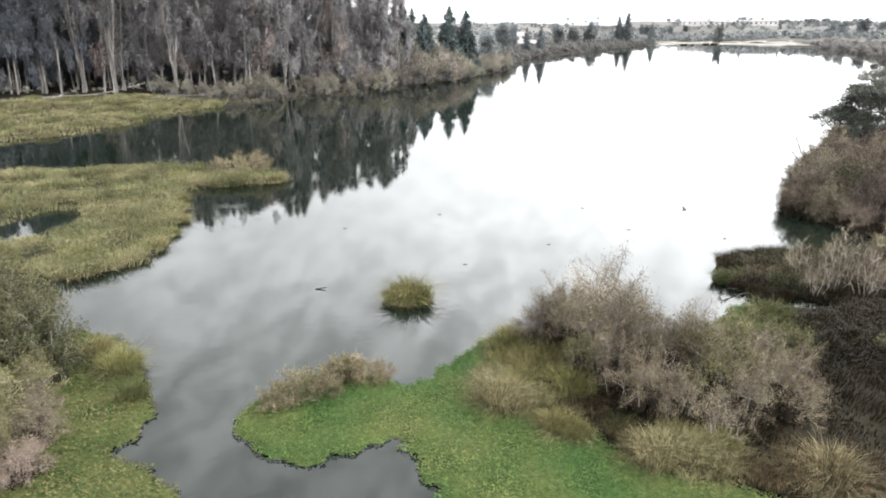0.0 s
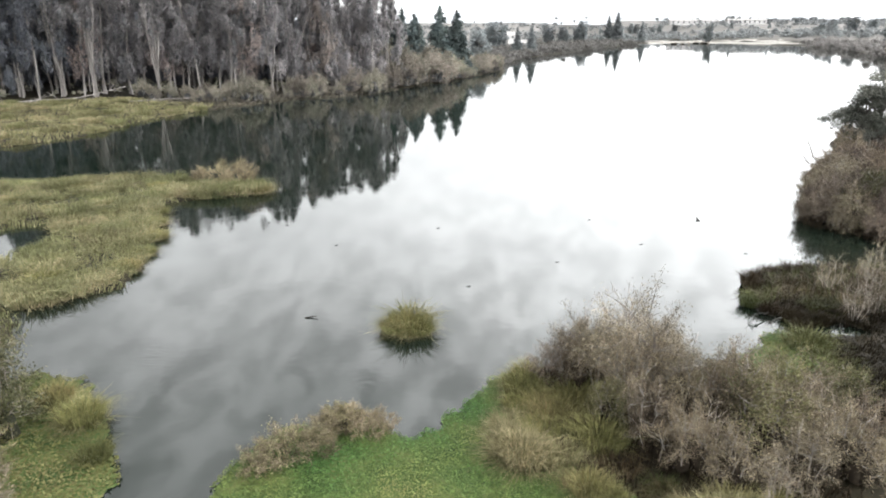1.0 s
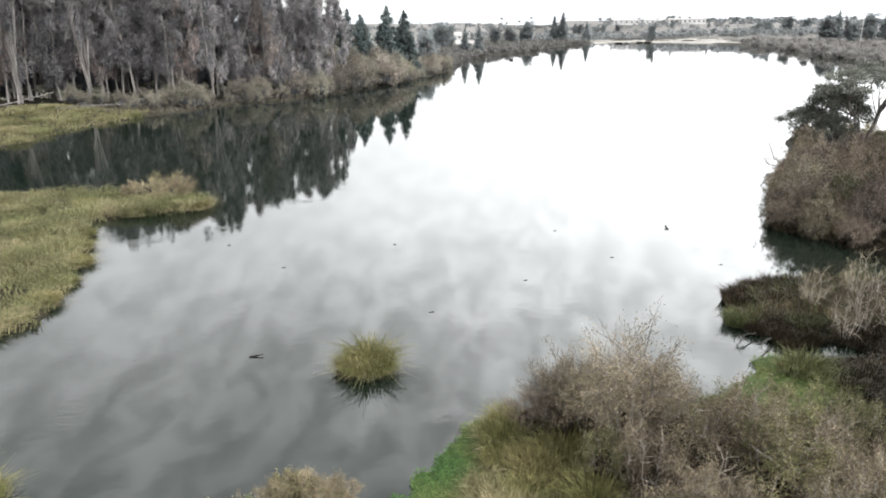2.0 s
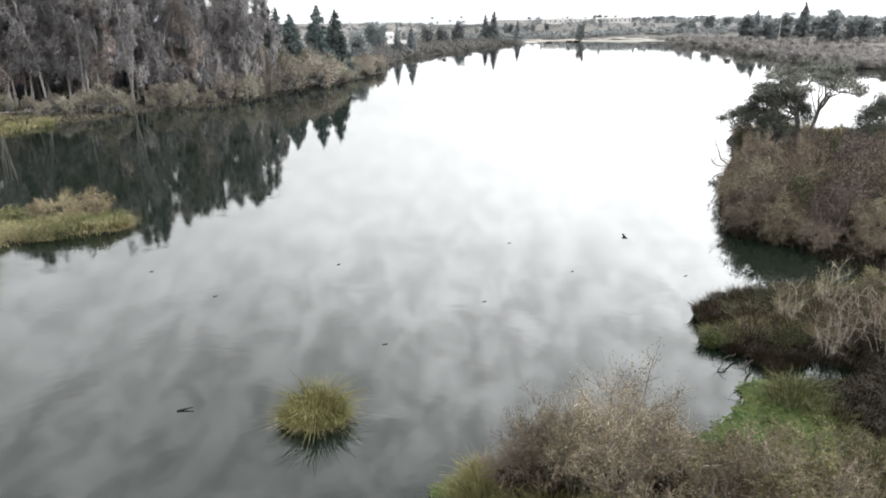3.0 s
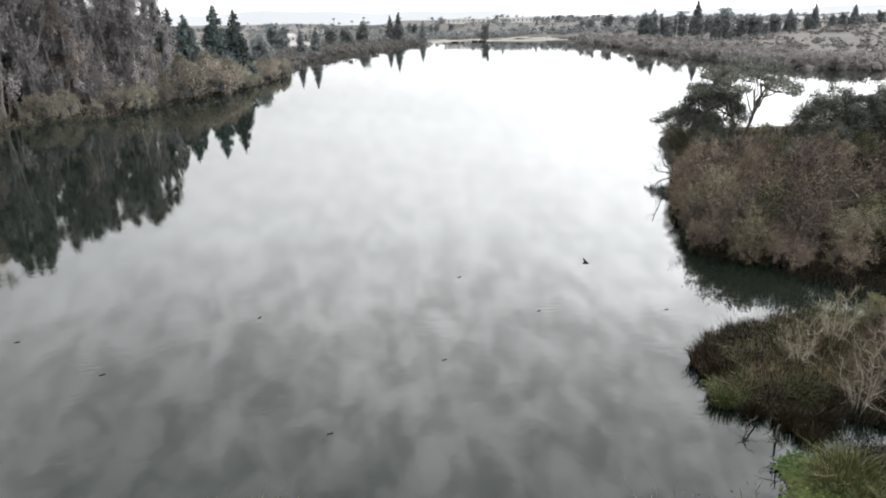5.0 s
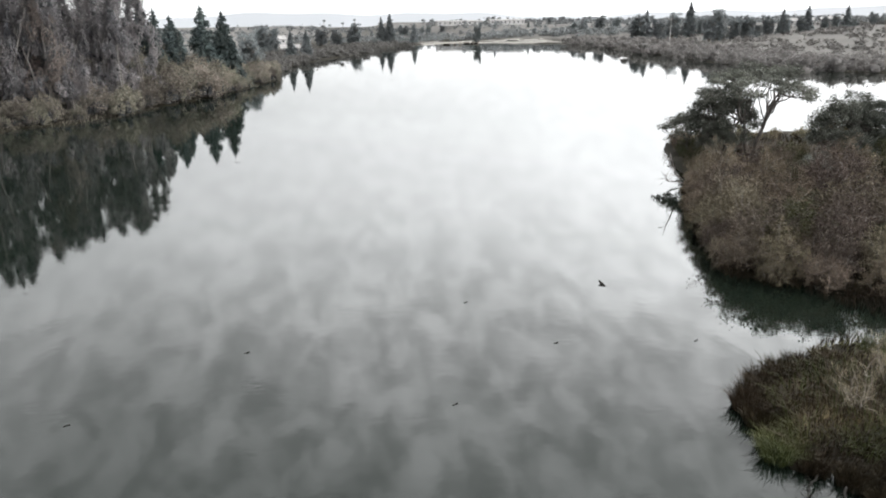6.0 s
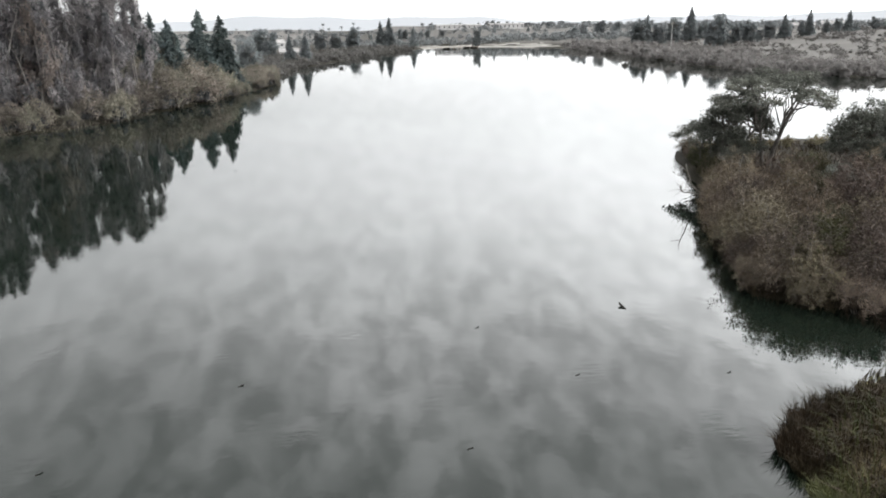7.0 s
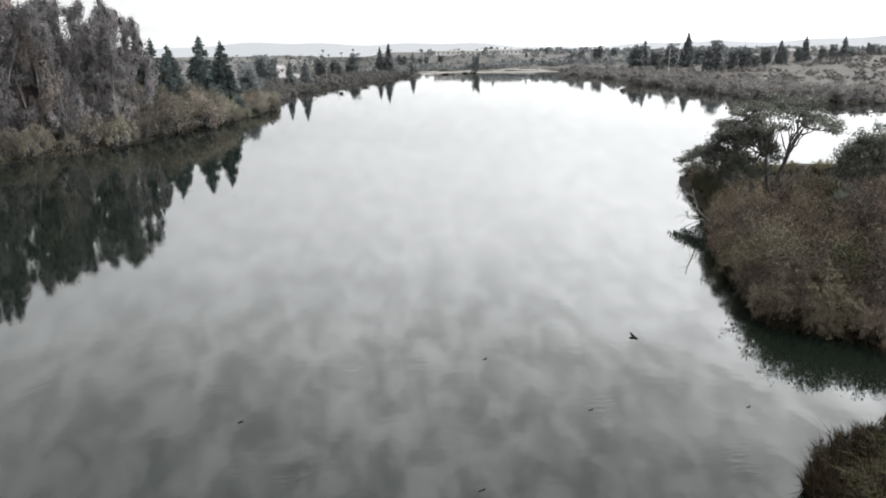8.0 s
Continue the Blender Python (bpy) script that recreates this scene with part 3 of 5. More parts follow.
def broadleaf(seed, height, spread, leaf_mat, label, category="tree", bare=0.35, size=0.3, clumps=46, name="oak_tree", stems=3, per=70, group="", full=1.0):
    """A forking tree: crooked limbs that carry flat clumps with gaps between."""
    rng = np.random.default_rng(seed)
    tree = thing(name, label, category, group)
    wood, crown = Soup(), Soup()
    tips = []
    r0 = height * 0.021

    def grow(p, d, length, r, depth):
        line = bend(rng, p, d, length, 4, 0.16)
        wood.tube(line, np.linspace(r, r * 0.55, 5), 6 if depth < 2 else 4)
        if depth == 3:
            tips.append(line[-1])
            tips.append(line[-2])
            return
        for _ in range(3 if depth else 3):
            a = rng.uniform(0, 2 * math.pi)
            o = np.array([math.cos(a), math.sin(a), rng.uniform(0.05, 0.8)])
            o[:2] *= spread / height
            grow(line[rng.integers(3, 5)], (line[-1] - line[-2]) / length * 2 + o, length * rng.uniform(0.55, 0.8), r * 0.55, depth + 1)

    for k in range(stems):
        a = 2 * math.pi * (k + rng.uniform(0, 0.6)) / stems
        grow((0.2 * math.cos(a), 0.2 * math.sin(a), -0.2), (math.cos(a) * 0.5 * spread / height, math.sin(a) * 0.5 * spread / height, 1), height * bare, r0, 0)
    top = max(t[2] for t in tips)
    far = max(np.hypot(t[0], t[1]) for t in tips)
    for ob_soup in (wood,):
        ob_soup.v = [v * [spread / 2 / far, spread / 2 / far, height / (top + 0.3)] for v in ob_soup.v]
    tips = [t * [spread / 2 / far, spread / 2 / far, height / (top + 0.3)] for t in tips]
    for _ in range(clumps):
        p = tips[rng.integers(len(tips))] * [1, 1, rng.uniform(full, 1)] + rng.normal(0, 0.25, 3) * spread / 6
        clump(crown, rng, p, rng.uniform(0.05, 0.12) * spread, per, size, size * 0.3, 0.1, 0.6)
    part("trunk", wood, M_BARK, tree, smooth=True)
    part("crown", crown, leaf_mat, tree)
    return tree


def thicket(seed, height, spread, label, twig_mat, leaf_mat, lobes=12, twig_n=90, leaf_n=260, leaf=0.055, lobe=0.25, name="bare_shrub", group="", low=0.45, twig_w=0.006, mass=None, sprays=520, spray_w=0.011, plume=(0.8, 1.2)):
    """A thicket: crooked stems that each end in a rounded head of fine twigs with a few dry leaves, and dark gaps between the heads."""
    rng = np.random.default_rng(seed)
    plant = thing(name, label, "shrub", group)
    wood, twigs, leaves, inner = Soup(), Soup(), Soup(), Soup()
    for k in range(lobes):
        a = 2 * math.pi * (k * 0.618 + rng.uniform(-0.05, 0.05))
        r = spread / 2 * 0.78 * math.sqrt((k + 0.3) / lobes)
        R = height * lobe * rng.uniform(0.75, 1.25)
        z = max((height - R) * (1 - low * (2 * r / spread) ** 2) * rng.uniform(0.7, 1.03), R * 0.7)
        c = np.array([math.cos(a) * r, math.sin(a) * r, z])
        foot = np.array([math.cos(a) * r * 0.3, math.sin(a) * r * 0.3, -0.1])
        t = np.linspace(0, 1, 6)[:, None]
        line = foot + (c - foot) * t + rng.normal(0, 0.03 * height, (6, 3)) * t * (1.2 - t)
        wood.tube(line, np.linspace(0.05, 0.014, 6) * height / 3.5, 5)
        for _ in range(6):
            d = rng.normal(0, 0.8, 3) + [0, 0, 0.7]
            p = line[rng.integers(3, 6)]
            q = bend(rng, p, d, R * rng.uniform(0.8, 1.35), 3, 0.22)
            wood.tube(q, np.linspace(0.014, 0.004, 4) * height / 3.5, 3)
        shape = np.array([plume[0], plume[0], plume[1]])
        # dark core in the head, in place of the shade between twigs
        if mass is not False:
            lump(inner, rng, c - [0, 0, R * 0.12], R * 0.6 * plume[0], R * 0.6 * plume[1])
        if twig_n:
            # broad sprays of twigs that close the head, under the fine outer growth
            n = sprays
            d = rng.normal(size=(n, 3)) + [0, 0, 0.3]
            d /= np.linalg.norm(d, axis=1)[:, None]
            way = rng.normal(0, 0.8, (n, 3)) + [0, 0, 0.5]
            leaves.leaves(c + d * R * shape * rng.uniform(0.55, 0.9, (n, 1)), way - d * (way * d).sum(1)[:, None] * 0.4, R * rng.uniform(0.22, 0.5, n), R * spray_w * rng.uniform(0.6, 1.6, n), rng, d + [0, 0, 0.2], 0.4)
        d = rng.normal(size=(twig_n, 3)) + [0, 0, 0.4]
        d /= np.linalg.norm(d, axis=1)[:, None]
        st = c + d * R * shape * rng.uniform(0.1, 0.75, (twig_n, 1))
        twigs.leaves(st, d + rng.normal(0, 0.45, d.shape) + [0, 0, 0.25], R * rng.uniform(0.35, 0.8, twig_n), twig_w * height / 3.5, rng)
        d = rng.normal(size=(leaf_n, 3)) + [0, 0, 0.25]
        d /= np.linalg.norm(d, axis=1)[:, None]
        wob = 1 + 0.22 * np.sin(3 * d[:, :1] + k) * np.cos(4 * d[:, 1:2]) + 0.1 * np.sin(9 * d[:, 2:3])
        p = c + d * R * shape * wob * (1 - 0.55 * rng.uniform(0, 1, (leaf_n, 1)) ** 2.2)
        p[:, 2] = np.maximum(p[:, 2], 0.04)
        way = rng.normal(0, 1, (leaf_n, 3))
        leaves.leaves(p, way - d * (way * d).sum(1)[:, None] * 0.8, leaf * rng.uniform(0.6, 1.6, leaf_n), leaf * 0.3 * rng.uniform(0.6, 1.4, leaf_n), rng, d + [0, 0, 0.2], 0.4)
    part("stem", wood, M_BARK if twig_mat is not M_STRAW else twig_mat, plant)
    if twig_n:
        tagged(part("twig", twigs, twig_mat, plant), kind="stuff")
    part("foliage", leaves, leaf_mat, plant)
    if mass is not False:
        tagged(part("shade_core", inner, mass or M_MASS_GREY, plant, "dark cores that imitate shade among the twigs", smooth=True), kind="stuff")
    return plant


def willow(seed, height, spread, label, wood_mat, twig_mat, leaf_mat, stems=9, subs=7, twig_n=55, leaf_n=40, twig_len=0.4, twig_w=0.008, leaf=0.05, name="bare_shrub", group="", mass=None, upright=0.6):
    """A many-stemmed willow: arching stems fork into branches that end in hazes of fine twigs with a few dry leaves."""
    rng = np.random.default_rng(seed)
    plant = thing(name, label, "shrub", group)
    wood, twigs, leaves, inner = Soup(), Soup(), Soup(), Soup()
    k0 = height / 3.5
    for k in range(stems):
        a = 2 * math.pi * (k * 0.618 + rng.uniform(-0.06, 0.06))
        f = math.sqrt((k + 0.4) / stems) * rng.uniform(0.8, 1.05)
        top = np.array([math.cos(a) * f * spread * 0.36, math.sin(a) * f * spread * 0.36, height * (1 - 0.58 * f * f) * rng.uniform(0.68, 0.92)])
        foot = np.array([math.cos(a) * f * spread * 0.1, math.sin(a) * f * spread * 0.1, -0.12])
        t = np.linspace(0, 1, 7)[:, None]
        bow = np.array([math.cos(a), math.sin(a), 0.0]) * spread * 0.06 * rng.uniform(-0.4, 1.0)
        line = foot + (top - foot) * t + bow * np.sin(t * math.pi) + rng.normal(0, 0.028 * height, (7, 3)) * t * (1.3 - t)
        wood.tube(line, np.linspace(0.042, 0.012, 7) * k0, 5)
        for q in range(subs):
            j = int(rng.integers(3, 7))
            out = np.array([math.cos(a), math.sin(a), 0.0]) * f * 0.5 + rng.normal(0, 0.62, 3) + [0, 0, upright]
            br = bend(rng, line[j], out, height * rng.uniform(0.2, 0.38), 4, 0.22)
            br[:, 2] = np.maximum(br[:, 2], 0.08)
            wood.tube(br, np.linspace(0.018, 0.005, 5) * k0, 3)
            n = twig_n
            w = rng.uniform(0.15, 1.0, n)
            i = np.minimum((w * 4).astype(int), 3)
            st = br[i] + (br[i + 1] - br[i]) * (w * 4 - i)[:, None]
            way = (br[-1] - br[0])[None] / (np.linalg.norm(br[-1] - br[0]) + 1e-6) + rng.normal(0, 0.68, (n, 3)) + [0, 0, 0.12]
            twigs.leaves(st + rng.normal(0, 0.09 * k0, (n, 3)), way, twig_len * rng.uniform(0.45, 1.25, n), twig_w * rng.uniform(0.6, 1.3, n) / 2, rng)
            if leaf_n:
                m = leaf_n
                w = rng.uniform(0.3, 1.15, m)[:, None]
                p = br[0] + (br[-1] - br[0]) * w + rng.normal(0, 0.22 * twig_len + 0.08 * k0, (m, 3))
                p[:, 2] = np.maximum(p[:, 2], 0.05)
                leaves.leaves(p, rng.normal(0, 1, (m, 3)), leaf * rng.uniform(0.6, 1.6, m), leaf * 0.3 * rng.uniform(0.6, 1.4, m), rng, np.array([[0, 0, 1.0]]), 0.8)
        # dark core round the stem imitates shade low in the shrub
        if mass is not False:
            lump(inner, rng, foot + (top - foot) * 0.4, spread * 0.08, height * 0.2)
    part("stem", wood, wood_mat, plant)
    tagged(part("twig", twigs, twig_mat, plant), kind="stuff")
    if leaf_n:
        part("foliage", leaves, leaf_mat, plant)
    if mass is not False:
        tagged(part("shade_core", inner, mass or M_MASS_GREY, plant, "dark cores that imitate shade among the twigs", smooth=True), kind="stuff")
    return plant


def live_oak(seed, height, spread, label, leaf_mat, limbs=4, pads=26, open_to=0.35, lean=(0.0, 0.0), per=210, leaf=0.13, thick=0.45):
    """A live oak: a short forked trunk, bent limbs, and separate flattened leaf pads along an umbrella."""
    rng = np.random.default_rng(seed)
    tree = thing("oak_tree", label, "tree", "oaks on the point")
    wood, crown = Soup(), Soup()
    R = spread / 2
    ends = []
    for k in range(limbs):
        a = 2 * math.pi * (k + rng.uniform(-0.25, 0.25)) / limbs
        f = rng.uniform(0.35, 0.7)
        e = np.array([math.cos(a) * R * f + lean[0], math.sin(a) * R * f + lean[1], height * rng.uniform(0.62, 0.8)])
        t = np.linspace(0, 1, 8)[:, None]
        line = np.array([0.12 * math.cos(a), 0.12 * math.sin(a), -0.2]) + e * t ** [1.3, 1.3, 0.9] + rng.normal(0, 0.025 * height, (8, 3)) * t
        wood.tube(line, np.linspace(0.019, 0.008, 8) * height, 6)
        ends.append(line)
    for k in range(pads):
        a = 2 * math.pi * (k * 0.618 + rng.uniform(-0.05, 0.05))
        f = math.sqrt((k + 0.5) / pads) * rng.uniform(0.85, 1.0)
        z = height * (open_to + (0.97 - open_to) * math.sqrt(max(1 - 0.92 * f * f, 0.02)) * rng.uniform(0.72, 1.0))
        p = np.array([math.cos(a) * f * R + lean[0], math.sin(a) * f * R + lean[1], z])
        line = min(ends, key=lambda q: np.linalg.norm(q[-1] - p))
        st = line[int(rng.integers(4, 8))]
        t = np.linspace(0, 1, 5)[:, None]
        br = st + (p - st) * t + rng.normal(0, 0.03 * height, (5, 3)) * t * (1.2 - t) - np.array([0, 0, 0.04 * height]) * np.sin(t * math.pi)
        wood.tube(br, np.linspace(0.0085, 0.002, 5) * height, 4)
        r = spread * rng.uniform(0.075, 0.14)
        d = rng.normal(size=(per, 3))
        d /= np.linalg.norm(d, axis=1)[:, None]
        wob = 1 + 0.35 * np.sin(4 * d[:, :1] + k) * np.cos(5 * d[:, 1:2] + 2 * k)
        c = p + d * r * wob * rng.uniform(0.25, 1.0, (per, 1)) ** 0.6 * [1, 1, thick]
        crown.leaves(c, rng.normal(0, 1, (per, 3)) * [1, 1, 0.5], leaf * rng.uniform(0.6, 1.5, per), leaf * 0.3 * rng.uniform(0.7, 1.4, per), rng, d + [0, 0, 0.6], 0.5)
        for _ in range(5):
            q = bend(rng, p, rng.normal(0, 1, 3) * [1, 1, 0.4] + [0, 0, 0.2], r * 0.9, 3, 0.25)
            wood.tube(q, np.linspace(0.002, 0.0006, 4) * height, 3)
    part("trunk", wood, M_OAKBARK, tree, smooth=True)
    part("crown", crown, leaf_mat, tree)
    return tree


def tussock(seed, radius, height, count, mat, label, name="grass_tussock", width=0.03, group="", splay=0.55, droop=0.4, skirt=0.3):
    rng = np.random.default_rng(seed)
    plant = thing(name, label, "grass clump", group)
    s = Soup()
    a = rng.uniform(0, 2 * math.pi, count)
    r = radius * 0.45 * np.sqrt(rng.uniform(0, 1, count))
    base = np.stack([r * np.cos(a), r * np.sin(a), np.full(count, -0.05)], 1)
    out = (r / (radius * 0.45)) * splay + rng.normal(0, 0.12, count)
    aa = a + rng.normal(0, 0.4, count)
    lean = np.stack([np.cos(aa) * out, np.sin(aa) * out, np.zeros(count)], 1)
    s.blades(base, lean, height * rng.uniform(0.55, 1.05, count), width, rng, droop)
    part("blade_tuft", s, mat, plant)
    if skirt:
        s = Soup()
        n = int(count * skirt)
        a = rng.uniform(0, 2 * math.pi, n)
        r = radius * rng.uniform(0.3, 0.6, n)
        base = np.stack([r * np.cos(a), r * np.sin(a), np.full(n, 0.0)], 1)
        lean = np.stack([np.cos(a), np.sin(a), np.zeros(n)], 1) * rng.uniform(0.7, 1.4, (n, 1))
        s.blades(base, lean, height * rng.uniform(0.2, 0.5, n), width, rng, 0.9)
        part("dead_skirt", s, M_STRAW if mat is not M_REED else M_REED, plant, "flattened dead blades round the foot")
    return plant


def scatter(poly, spacing, rng, margin=0.0):
    """Jittered points inside an outline."""
    poly = np.asarray(poly, float)
    lo, hi = poly.min(0), poly.max(0)
    gx, gy = np.meshgrid(np.arange(lo[0], hi[0], spacing), np.arange(lo[1], hi[1], spacing))
    p = np.stack([gx.ravel(), gy.ravel()], 1) + rng.uniform(-0.7, 0.7, (gx.size, 2)) * spacing
    return p[polygon_distance(p, poly) > margin]


def patchiness(p, s):
    return np.array([noise.noise(Vector((x * s, y * s, 3.1))) for x, y in p])


def blade_field(name, label, poly, spacing, height, mat, seed, width=0.045, keep=None, on_water=False, patch=0.35, tuft=1.3):
    """A stand of grass or reed over an outline, tufted and uneven."""
    rng = np.random.default_rng(seed)
    p = scatter(poly, spacing, rng)
    q = np.maximum(polygon_distance(p, LAKE), polygon_distance(p, POND))
    if not on_water:
        p, q = p[q < 0.25], q[q < 0.25]
    n1 = patchiness(p, 1 / tuft)
    n2 = patchiness(p + 40, 0.16)
    k = n1 + rng.normal(0, 0.25, len(p)) > -0.25
    p, n1, n2 = p[k], n1[k], n2[k]
    g = land_height(p[:, 0], p[:, 1]).clip(0)
    base = np.stack([p[:, 0], p[:, 1], g - 0.03], 1)
    ang = 5 * n2 + 3 * n1 + rng.normal(0, 0.6, len(p))
    bend_by = np.abs(rng.normal(0.35, 0.2, len(p)))
    lean = np.stack([np.cos(ang) * bend_by, np.sin(ang) * bend_by, np.zeros(len(p))], 1)
    s = Soup()
    s.blades(base, lean, height * (1 + patch * 2 * n2 + patch * n1) * rng.uniform(0.6, 1.15, len(p)), width, rng, 0.6)
    ob = new(name, s.mesh(name, mat))
    return tagged(ob, label, "grass", kind="stuff")


def floating_mat(name, label, poly, seed, leaf_mat, spacing=0.13, size=0.1, bulge=0.12):
    """A raft of small round leaves on a low spongy bed."""
    rng = np.random.default_rng(seed)
    poly = np.asarray(poly, float)
    root = thing(name, label, "water plants", kind="stuff")
    # bed: a grid trimmed to the outline, uneven at the rim
    st = 0.25
    lo, hi = poly.min(0) - 1, poly.max(0) + 1
    nx, ny = int((hi[0] - lo[0]) / st), int((hi[1] - lo[1]) / st)
    gx, gy = np.meshgrid(lo[0] + np.arange(nx) * st, lo[1] + np.arange(ny) * st, indexing="ij")
    p = np.stack([gx.ravel(), gy.ravel()], 1)
    rim = polygon_distance(p, poly) + 0.45 * patchiness(p, 1.1) + 0.2 * patchiness(p, 3.0)
    land = land_height(p[:, 0], p[:, 1]).clip(0)
    z = land + np.where(rim > 0, 0.02 + bulge * (1 - np.exp(-rim.clip(0) / 0.5)) + 0.05 * patchiness(p, 0.8), -0.1)
    idx = np.arange(nx * ny).reshape(nx, ny)
    f = np.stack([idx[:-1, :-1], idx[1:, :-1], idx[1:, 1:], idx[:-1, 1:]], -1).reshape(-1, 4)
    f = f[(rim[f] > -0.15).all(1)]
    s = Soup()
    s.add(np.stack([p[:, 0], p[:, 1], z], 1), f)
    part("bed", s, M_MATBED, root, smooth=True)
    q = scatter(poly - 0 * poly, spacing, rng, -0.3)
    d = polygon_distance(q, poly) + 0.45 * patchiness(q, 1.1) + 0.2 * patchiness(q, 3.0)
    q, d = q[d > -0.03], d[d > -0.03].clip(0)
    n = len(q)
    zz = land_height(q[:, 0], q[:, 1]).clip(0) + 0.03 + bulge * (1 - np.exp(-d / 0.5)) + 0.05 * patchiness(q, 0.8) + rng.uniform(0.0, 0.12, n)
    ang = rng.uniform(0, 2 * math.pi, n)
    tilt = rng.normal(0, 0.35, (n, 2))
    u = np.stack([np.cos(ang), np.sin(ang), tilt[:, 0]], 1)
    v = np.stack([-np.sin(ang), np.cos(ang), tilt[:, 1]], 1)
    r = (size * rng.uniform(0.5, 1.2, n))[:, None]
    c = np.stack([q[:, 0], q[:, 1], zz], 1)
    k = np.stack([c + r * (u * math.cos(t) + v * math.sin(t)) for t in np.arange(5) * 2 * math.pi / 5], 1)
    s = Soup()
    s.add(k.reshape(-1, 3), np.arange(5 * n).reshape(n, 5))
    part("leaf_cover", s, leaf_mat, root)
    return root


# ---- floating green mats ----
floating_mat("weed_mat", "bright green floating pennywort mat at the lake edge",
             [(-8.2, 22), (-7, 20.7), (-5.8, 20), (-4.5, 19.8), (-3.6, 20.5), (-2.6, 21.5), (-2.1, 22.2), (-1.5, 21.6), (-0.7, 20.4), (0.2, 19), (2, 16), (12, 15),
              (12.4, 20.2), (9, 21.8), (7, 22.1), (4.9, 23.6), (3.0, 24.9), (1.5, 26.8), (0.8, 29), (1.0, 31.3), (0.3, 31.2), (-0.7, 28.6), (-1.7, 26.6), (-2.4, 26), (-4, 26.6), (-7, 25.6), (-8, 24)],
             1, M_MAT, 0.052, 0.033)
floating_mat("weed_mat", "dull green floating weed raft below the brown shrubs",
             [(-19, 28), (-16.8, 27.7), (-14.5, 25.8), (-12.6, 23.7), (-11.2, 21.8), (-11, 20.5), (-11.6, 19.1), (-9.9, 18.9), (-8.7, 18.4), (-7.6, 17.4), (-8, 14), (-14, 14),
              (-17, 20), (-20, 27)], 2, M_PALEMAT, 0.07, 0.045)
floating_mat("weed_mat", "bright green weed mat along the dark inlet",
             [(8.2, 32), (9.8, 33.6), (11.3, 35), (12.5, 37), (13.2, 37.5), (14.2, 36.6), (14.7, 34.6), (14.1, 32.6), (13, 30.5), (9, 30.5)], 3, M_MAT, 0.085, 0.055)

# ---- marsh grass ----
ISLAND = [(-21.2, 37.5), (-22, 41), (-24, 45.5), (-28, 53), (-29, 55.5), (-26, 57), (-22.5, 58.6), (-21.9, 61), (-25, 64), (-30, 64), (-36, 64), (-42, 63),
          (-47, 60.5), (-50, 57.5), (-62, 57), (-66, 45), (-58, 32), (-44, 29), (-28, 32), (-24, 34)]
blade_field("marsh_grass", "yellow-green marsh grass covering the low island", ISLAND, 0.16, 0.6, M_MARSH, 11, 0.06)
WEST_MARSH = [(-64, 71), (-59.5, 78), (-57, 86), (-57, 100), (-53.8, 112), (-56, 118), (-75, 122), (-92, 110), (-100, 90), (-85, 68)]
blade_field("marsh_grass", "yellow-green marsh grass strip in front of the grove", WEST_MARSH, 0.3, 0.65, M_MARSH, 12, 0.1)
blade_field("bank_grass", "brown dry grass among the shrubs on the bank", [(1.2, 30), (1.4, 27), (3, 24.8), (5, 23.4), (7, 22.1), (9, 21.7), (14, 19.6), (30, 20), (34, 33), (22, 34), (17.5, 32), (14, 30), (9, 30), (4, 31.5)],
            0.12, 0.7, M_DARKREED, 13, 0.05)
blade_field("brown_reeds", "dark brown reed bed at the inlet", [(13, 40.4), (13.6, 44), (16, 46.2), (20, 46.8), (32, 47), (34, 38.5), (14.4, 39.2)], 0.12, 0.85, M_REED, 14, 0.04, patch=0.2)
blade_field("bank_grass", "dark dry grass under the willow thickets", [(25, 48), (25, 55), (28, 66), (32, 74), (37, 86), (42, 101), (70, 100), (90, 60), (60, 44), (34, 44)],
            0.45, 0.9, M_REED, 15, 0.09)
blade_field("bank_grass", "dry grass below the leafy shrubs", [(-11.5, 14), (-15.5, 20), (-18, 24), (-21.5, 29), (-24, 33.5), (-36, 32), (-36, 14)], 0.16, 0.7, M_OLIVE, 16, 0.04)

blade_field("bank_grass", "dull green grass on the bare west bank", [(-57, 112), (-54, 112), (-48.5, 123), (-44.4, 130), (-39.4, 133), (-35, 140), (-31, 152), (-36, 152), (-44, 140), (-54, 132), (-70, 128), (-72, 122)],
            0.4, 0.5, M_SCRUB, 17, 0.12)
blade_field("bank_grass", "dark dead grass round the inlet, with shade put into its colour", [(12.9, 40), (13.6, 39.0), (14.1, 38.2), (13.8, 37.2), (15.4, 36.4), (18, 34.5), (30, 34), (30, 40.5), (14, 40.8)], 0.11, 0.9, M_DARKREED, 18, 0.05)

blade_field("bank_grass", "dark dead grass beside the inlet mat, with shade put into its colour", [(13.6, 38.4), (13.8, 37.3), (14.6, 36.2), (14.8, 34.6), (14.2, 32.6), (13, 30), (24, 29), (24, 38)], 0.085, 0.8, M_DARKREED, 19, 0.05, tuft=0.8)
blade_field("marsh_grass", "olive grass tufts among the brown reeds", [(13.4, 40.6), (14, 43.6), (17, 45.8), (24, 46), (26, 38.5), (15, 39.4)], 0.24, 1.1, M_DARKGRASS, 20, 0.045, tuft=1.6)
blade_field("marsh_grass", "yellow-green grass strip behind the reeds", [(18.6, 47.4), (20.2, 48.2), (23.6, 46.7), (27, 45.5), (32, 44.8), (33, 42.8), (26, 43.4), (21, 45.2)], 0.13, 0.6, M_OLIVE, 28, 0.05)

